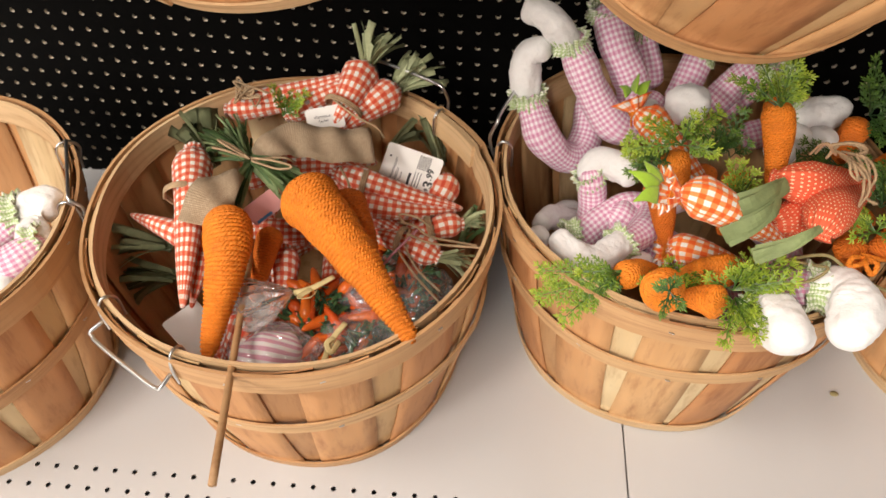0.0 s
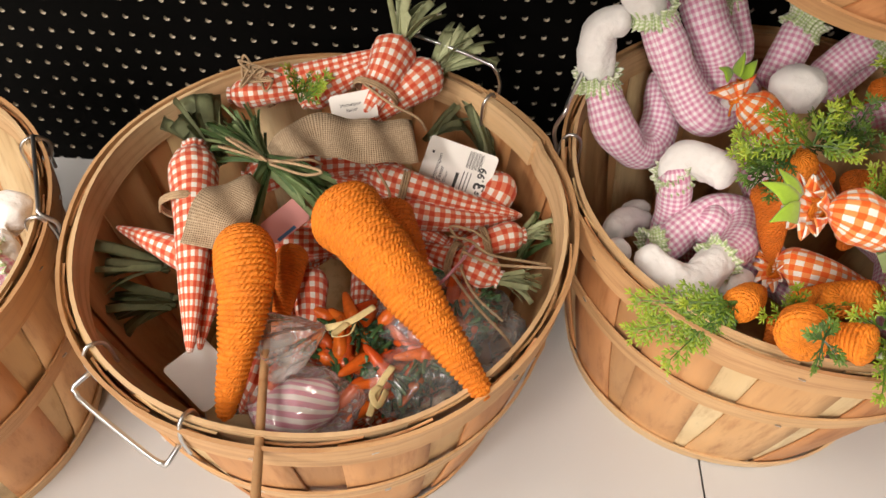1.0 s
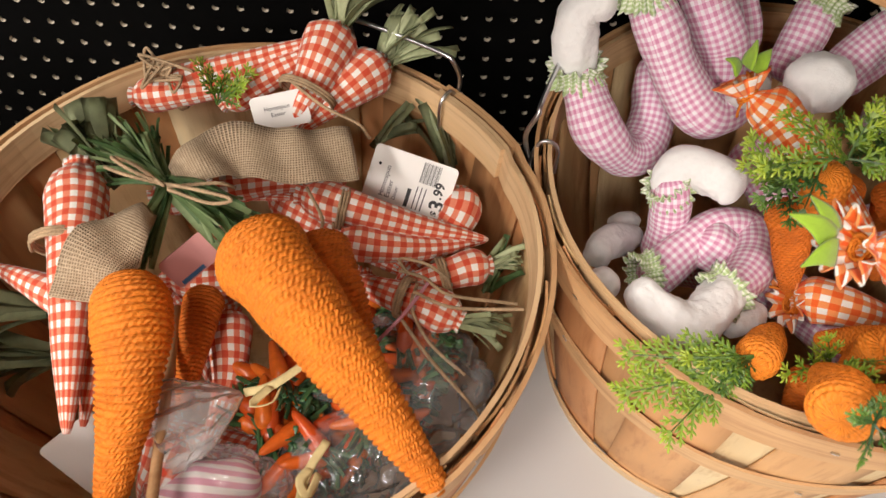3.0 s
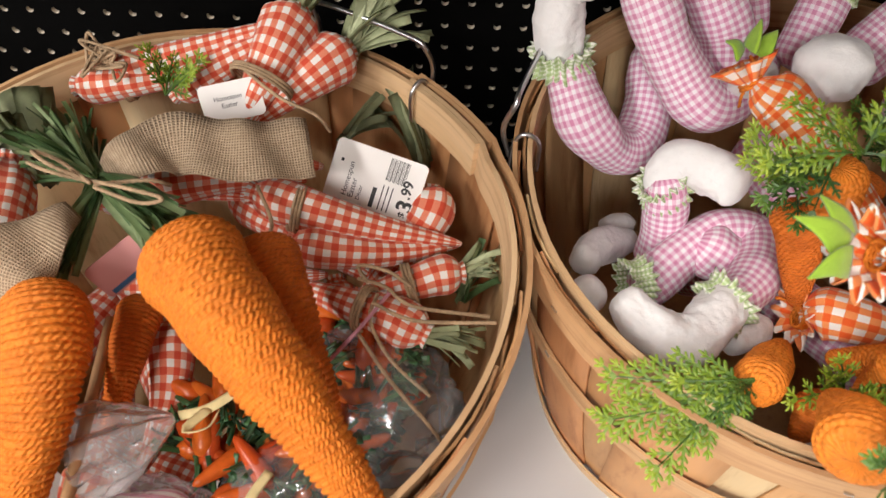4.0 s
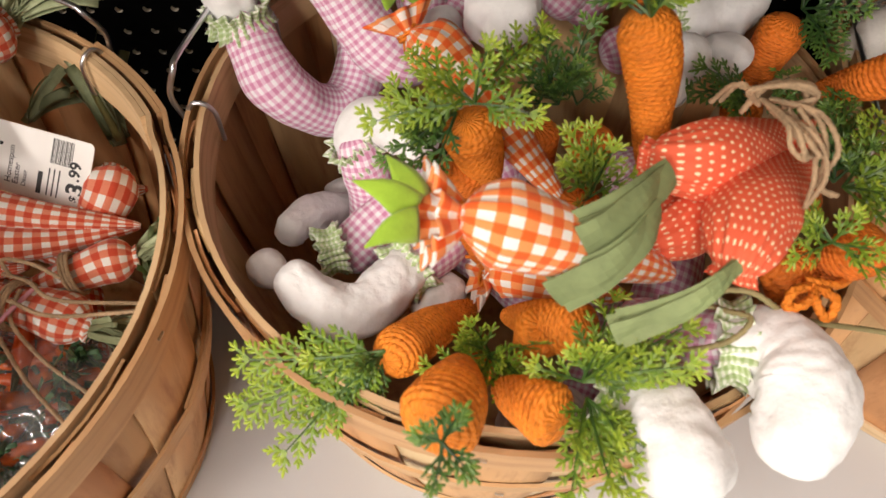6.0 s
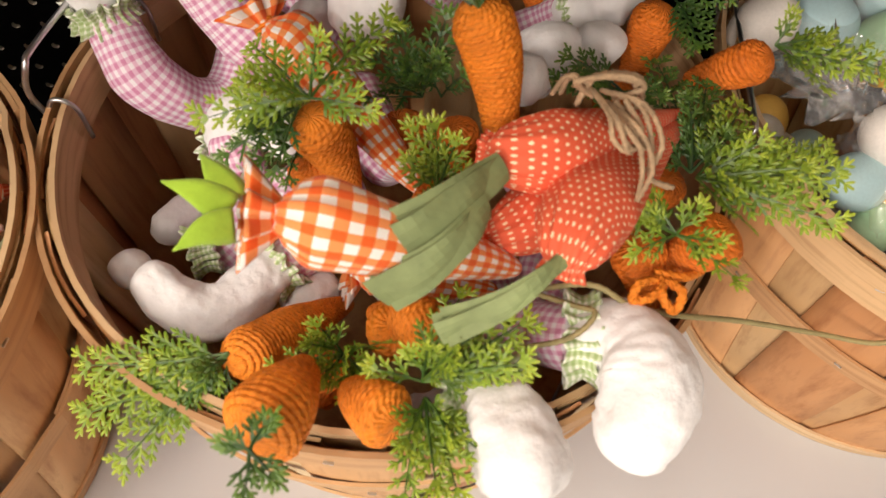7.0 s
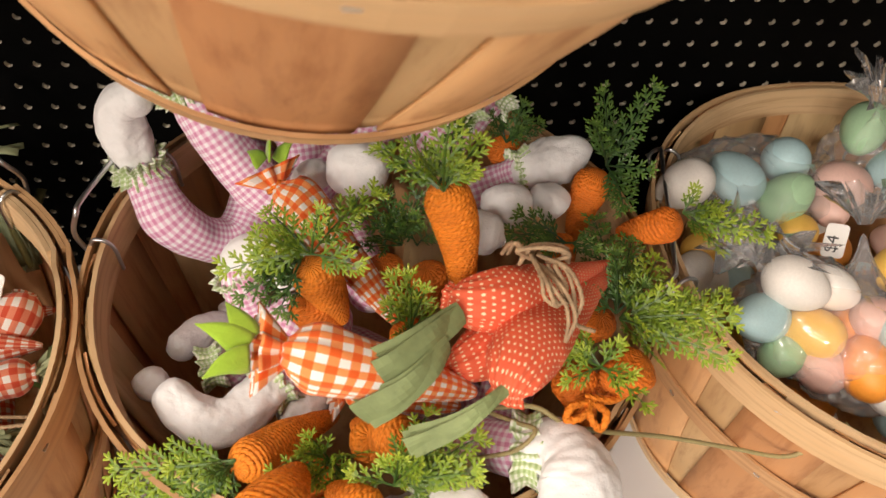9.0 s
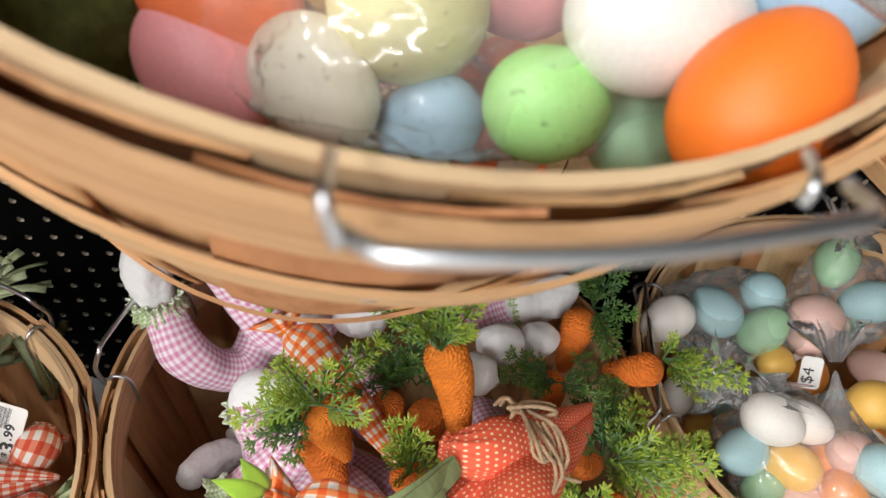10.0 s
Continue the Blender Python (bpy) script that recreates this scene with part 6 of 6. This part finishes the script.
for pts in ([(0.3800, -0.3890, 0.3480), (0.3640, -0.3950, 0.3550), (0.3600, -0.4020, 0.3500), (0.3700, -0.4010, 0.3520), (0.3800, -0.3920, 0.3500)],
            [(0.3800, -0.3890, 0.3480), (0.3860, -0.4000, 0.3520), (0.3820, -0.4070, 0.3450), (0.3750, -0.4010, 0.3520), (0.3780, -0.3900, 0.3500)],
            [(0.3750, -0.3860, 0.3500), (0.3910, -0.3890, 0.3480), (0.4060, -0.3810, 0.3400)]):
    cord("loop", pts, 0.0026, M_TWINE, "", 30, knot)
cord("dry_vine", [(0.3070, -0.3770, 0.3200), (0.3380, -0.3920, 0.3520), (0.3600, -0.4020, 0.3450), (0.3910, -0.3980, 0.3220), (0.4460, -0.3910, 0.2920), (0.5050, -0.3920, 0.2680), (0.5470, -0.3960, 0.2560), (0.5670, -0.3950, 0.2620), (0.5940, -0.3860, 0.2850)], 0.0017, M_VINE, "long dry olive vine reaching over to the next basket", 90, category="vine")
cord("dry_vine", [(0.3150, -0.3870, 0.3350), (0.3300, -0.4000, 0.3450), (0.3380, -0.4090, 0.3520), (0.3250, -0.4180, 0.3450), (0.3030, -0.4130, 0.3250)], 0.0015, M_VINE, "short dry olive vine curled over a leg", 60, category="vine")

# ---- bagged eggs in the next basket ----
for k, (c, r, col) in enumerate((((0.5250, -0.1620, 0.3150), 0.0215, "white"), ((0.5840, -0.1440, 0.3050), 0.0225, "blue"), ((0.6430, -0.1220, 0.3050), 0.0225, "blue"), ((0.6280, -0.1660, 0.3000), 0.0215, "green"),
                                 ((0.6950, -0.1480, 0.2950), 0.024, "pink"), ((0.6760, -0.1690, 0.2850), 0.0155, "pink"), ((0.6370, -0.1920, 0.2800), 0.0175, "yellow"), ((0.5820, -0.2790, 0.3180), 0.0215, "white"),
                                 ((0.6200, -0.2750, 0.3050), 0.0185, "white"), ((0.5570, -0.2930, 0.2920), 0.0205, "blue"), ((0.6000, -0.3040, 0.2850), 0.0205, "yellow"), ((0.6400, -0.2930, 0.2700), 0.0205, "orange"),
                                 ((0.5770, -0.3160, 0.2700), 0.017, "green"), ((0.6090, -0.3260, 0.2620), 0.0195, "pink"), ((0.6570, -0.2990, 0.2900), 0.0205, "pink"), ((0.6400, -0.3350, 0.2750), 0.0215, "orange"),
                                 ((0.6570, -0.3480, 0.2650), 0.019, "white"), ((0.7300, -0.0950, 0.3200), 0.022, "green"), ((0.7480, -0.1410, 0.3100), 0.022, "blue"), ((0.7000, -0.2550, 0.3000), 0.022, "yellow"), ((0.6740, -0.3230, 0.3000), 0.022, "blue"))):
    egg(c, r, col, 900 + k, "pale " + col + " matt decorative egg in a clear bag" if col != "white" else "")
rnd = random.Random(4)
cols = ["white", "blue", "green", "pink", "yellow", "orange"]
for k in range(70):
    a, q = rnd.uniform(0, 6.283), 0.155 * math.sqrt(rnd.random())
    z = 0.035 + 0.045 * (k // 14)
    egg((C[0] + q * math.cos(a), C[1] + q * math.sin(a), z), 0.0205, cols[k % 6], 950 + k)
bag((0.6170, -0.2850, 0.2720), 0.062, 11, "clear cellophane bag of pastel eggs", (0.5440, -0.2620, 0.3350), squash=(1.15, 1.0, 0.75))
bag((0.6120, -0.1360, 0.2850), 0.062, 12, "clear cellophane bag of pastel eggs", (0.5750, -0.2380, 0.3300), squash=(1.25, 0.9, 0.7))
bag((0.6550, -0.3110, 0.2650), 0.058, 13, "clear cellophane bag of pastel eggs", (0.6550, -0.2320, 0.3350), squash=(1.1, 1.0, 0.8))
bag((0.7560, -0.1050, 0.2750), 0.06, 14, "clear cellophane bag of pastel eggs", (0.7150, -0.1090, 0.3600), squash=(1.1, 0.9, 0.8))
etag, w, h = price_tag((0.6550, -0.1980, 0.3000), V3((0.6750, -0.2030, 0.3000)) - V3((0.6550, -0.1980, 0.3000)), V3((0.6520, -0.2170, 0.2750)) - V3((0.6550, -0.1980, 0.3000)), label="white card price tag among bagged eggs")
label_text("$4", h * 0.5, Matrix.Translation((w * 0.62, -h * 0.86, 0.0005)) @ Matrix.Rotation(radians(90), 4, "Z"), M_INK, etag)

# ---- plush toys in the basket at the end of the row ----
plush_leg(601, [(-0.6110, -0.3510, 0.2200), (-0.5860, -0.3390, 0.2250), (-0.5680, -0.3190, 0.2320)], 0.021, [(-0.5500, -0.3040, 0.2380), (-0.5270, -0.2930, 0.2450), (-0.5080, -0.2960, 0.2400)], (0.019, 0.023, 0.019), (-0.5590, -0.3070, 0.2360), (1, 0.4, 0.1), 0.0235)
plush_leg(602, [(-0.5700, -0.3860, 0.2350), (-0.5330, -0.3870, 0.2400), (-0.5140, -0.3700, 0.2420)], 0.021, [(-0.5130, -0.3470, 0.2360), (-0.5290, -0.3290, 0.2350), (-0.5200, -0.3150, 0.2300)], (0.017, 0.019, 0.017), (-0.5080, -0.3570, 0.2400), (0.8, 0.5, 0.1), 0.022)
plush_leg(603, None, 0.02, [(-0.5520, -0.4180, 0.2250), (-0.5310, -0.4100, 0.2280), (-0.5240, -0.3990, 0.2250)], (0.018, 0.02, 0.016), label="white fleece plush foot by the rim")
for k in range(9):
    a = k * 0.7
    p = V3((D[0] + 0.09 * math.cos(a), D[1] + 0.09 * math.sin(a), 0.06 + 0.05 * (k // 3)))
    plush_leg(610 + k, [p + V3((-math.sin(a), math.cos(a), 0)) * 0.07, p, p - V3((-math.sin(a), math.cos(a), 0)) * 0.07], 0.026, None, label="pink gingham plush leg deep in the basket")

# ---- bagged eggs in the hung basket ----
for k, (c, r, col) in enumerate((((0.1789, -0.3348, 0.7148), 0.026, "coral"), ((0.1765, -0.3510, 0.6969), 0.024, "rose"), ((0.2153, -0.3691, 0.7020), 0.0205, "cream"), ((0.2472, -0.3487, 0.7216), 0.0285, "lemon"),
                                 ((0.2553, -0.3688, 0.6853), 0.0165, "sky"), ((0.2943, -0.3888, 0.7071), 0.0195, "lime"), ((0.3260, -0.3839, 0.7359), 0.0245, "white"), ((0.3464, -0.4214, 0.7308), 0.0235, "hot_orange"),
                                 ((0.3337, -0.3744, 0.6855), 0.020, "green"), ((0.2161, -0.3070, 0.7163), 0.024, "yellow"), ((0.2935, -0.3037, 0.7127), 0.024, "rose"), ((0.3806, -0.3723, 0.7470), 0.024, "sky"))):
    egg(c, r, col, 700 + k, col.replace("_", " ") + " speckled decorative egg in a clear bag", "speckled eggs")
ax = HUNG
for k in range(46):
    a, q = rnd.uniform(0, 6.283), 0.15 * math.sqrt(rnd.random())
    p = ax @ V3((q * math.cos(a), q * math.sin(a), 0.026 + 0.040 * (k // 16)))
    egg(p, 0.0205, ["cream", "lime", "sky", "lemon", "coral"][k % 5], 720 + k, "", "speckled eggs")
bag((0.2780, -0.3440, 0.7180), 0.088, 21, "large clear bag of speckled eggs", (0.3560, -0.4000, 0.7640), squash=(1.1, 0.75, 0.55))
moss = at_base("moss_ball", (0.0872, -0.2642, 0.6607), "dark olive moss ball in the hung basket", "moss ball")
bm = bmesh.new()
bmesh.ops.create_icosphere(bm, subdivisions=5, radius=0.045)
for v in bm.verts:
    v.co *= 1 + 0.06 * noise.noise(v.co * 60) + 0.05 * noise.noise(v.co * 160)
part("moss", bm, M_MOSS, moss)

# wire handle of the hung basket
inv = hung.matrix_basis.inverted()
part_tube("handle", [inv @ V3(p) for p in ((0.2259, -0.5144, 0.7679), (0.2300, -0.5202, 0.7704), (0.2367, -0.5235, 0.7714), (0.2677, -0.5236, 0.7716), (0.3017, -0.5182, 0.7719), (0.3106, -0.5145, 0.7708), (0.3132, -0.5035, 0.7674))], 0.0017, M_WIRE, hung, "bent galvanised wire handle")
for c0, c1, c2 in (((0.2261, -0.5186, 0.7693), (0.2245, -0.5186, 0.7782), (0.2249, -0.5020, 0.7730)), ((0.3017, -0.5089, 0.7679), (0.3035, -0.5071, 0.7717), (0.3088, -0.4957, 0.7684))):
    part_tube("clip", [inv @ V3(p) for p in (c0, c1, c2)], 0.0013, M_WIRE, hung, "wire clip over the rim")

# hooks that carry the hung baskets
for bx, by, bz in ((0.22, -0.168, 0.600), (-0.205, -0.185, 0.632), (0.715, -0.165, 0.605)):
    for dx in (-0.10, 0.10):
        hk = at_base("wall_hook", (bx + dx, 0.0, bz + 0.02), "black steel hook carrying a hung basket", "hook", "wall hooks")
        cord("rod", [(bx + dx, 0.004, bz + 0.06), (bx + dx, -0.02, bz + 0.06), (bx + dx, -0.05, bz + 0.045), (bx + dx, -0.09, bz + 0.02)], 0.004, M_DARK, "", 20, hk)

# a screw and crumbs on the shelf
for p in ((0.4890, -0.3420, DECK_Z + 0.0025), (-0.3180, -0.4120, DECK_Z + 0.0025)):
    bm = bmesh.new()
    bmesh.ops.create_icosphere(bm, subdivisions=2, radius=0.004)
    bmesh.ops.scale(bm, verts=bm.verts, vec=(1.4, 1, 0.6))
    ob = part("crumb", bm, M_VINE)
    ob.matrix_basis = pose(*p)
    tagged(ob, "small dry brown plant crumb on the shelf", "crumb", "crumbs")
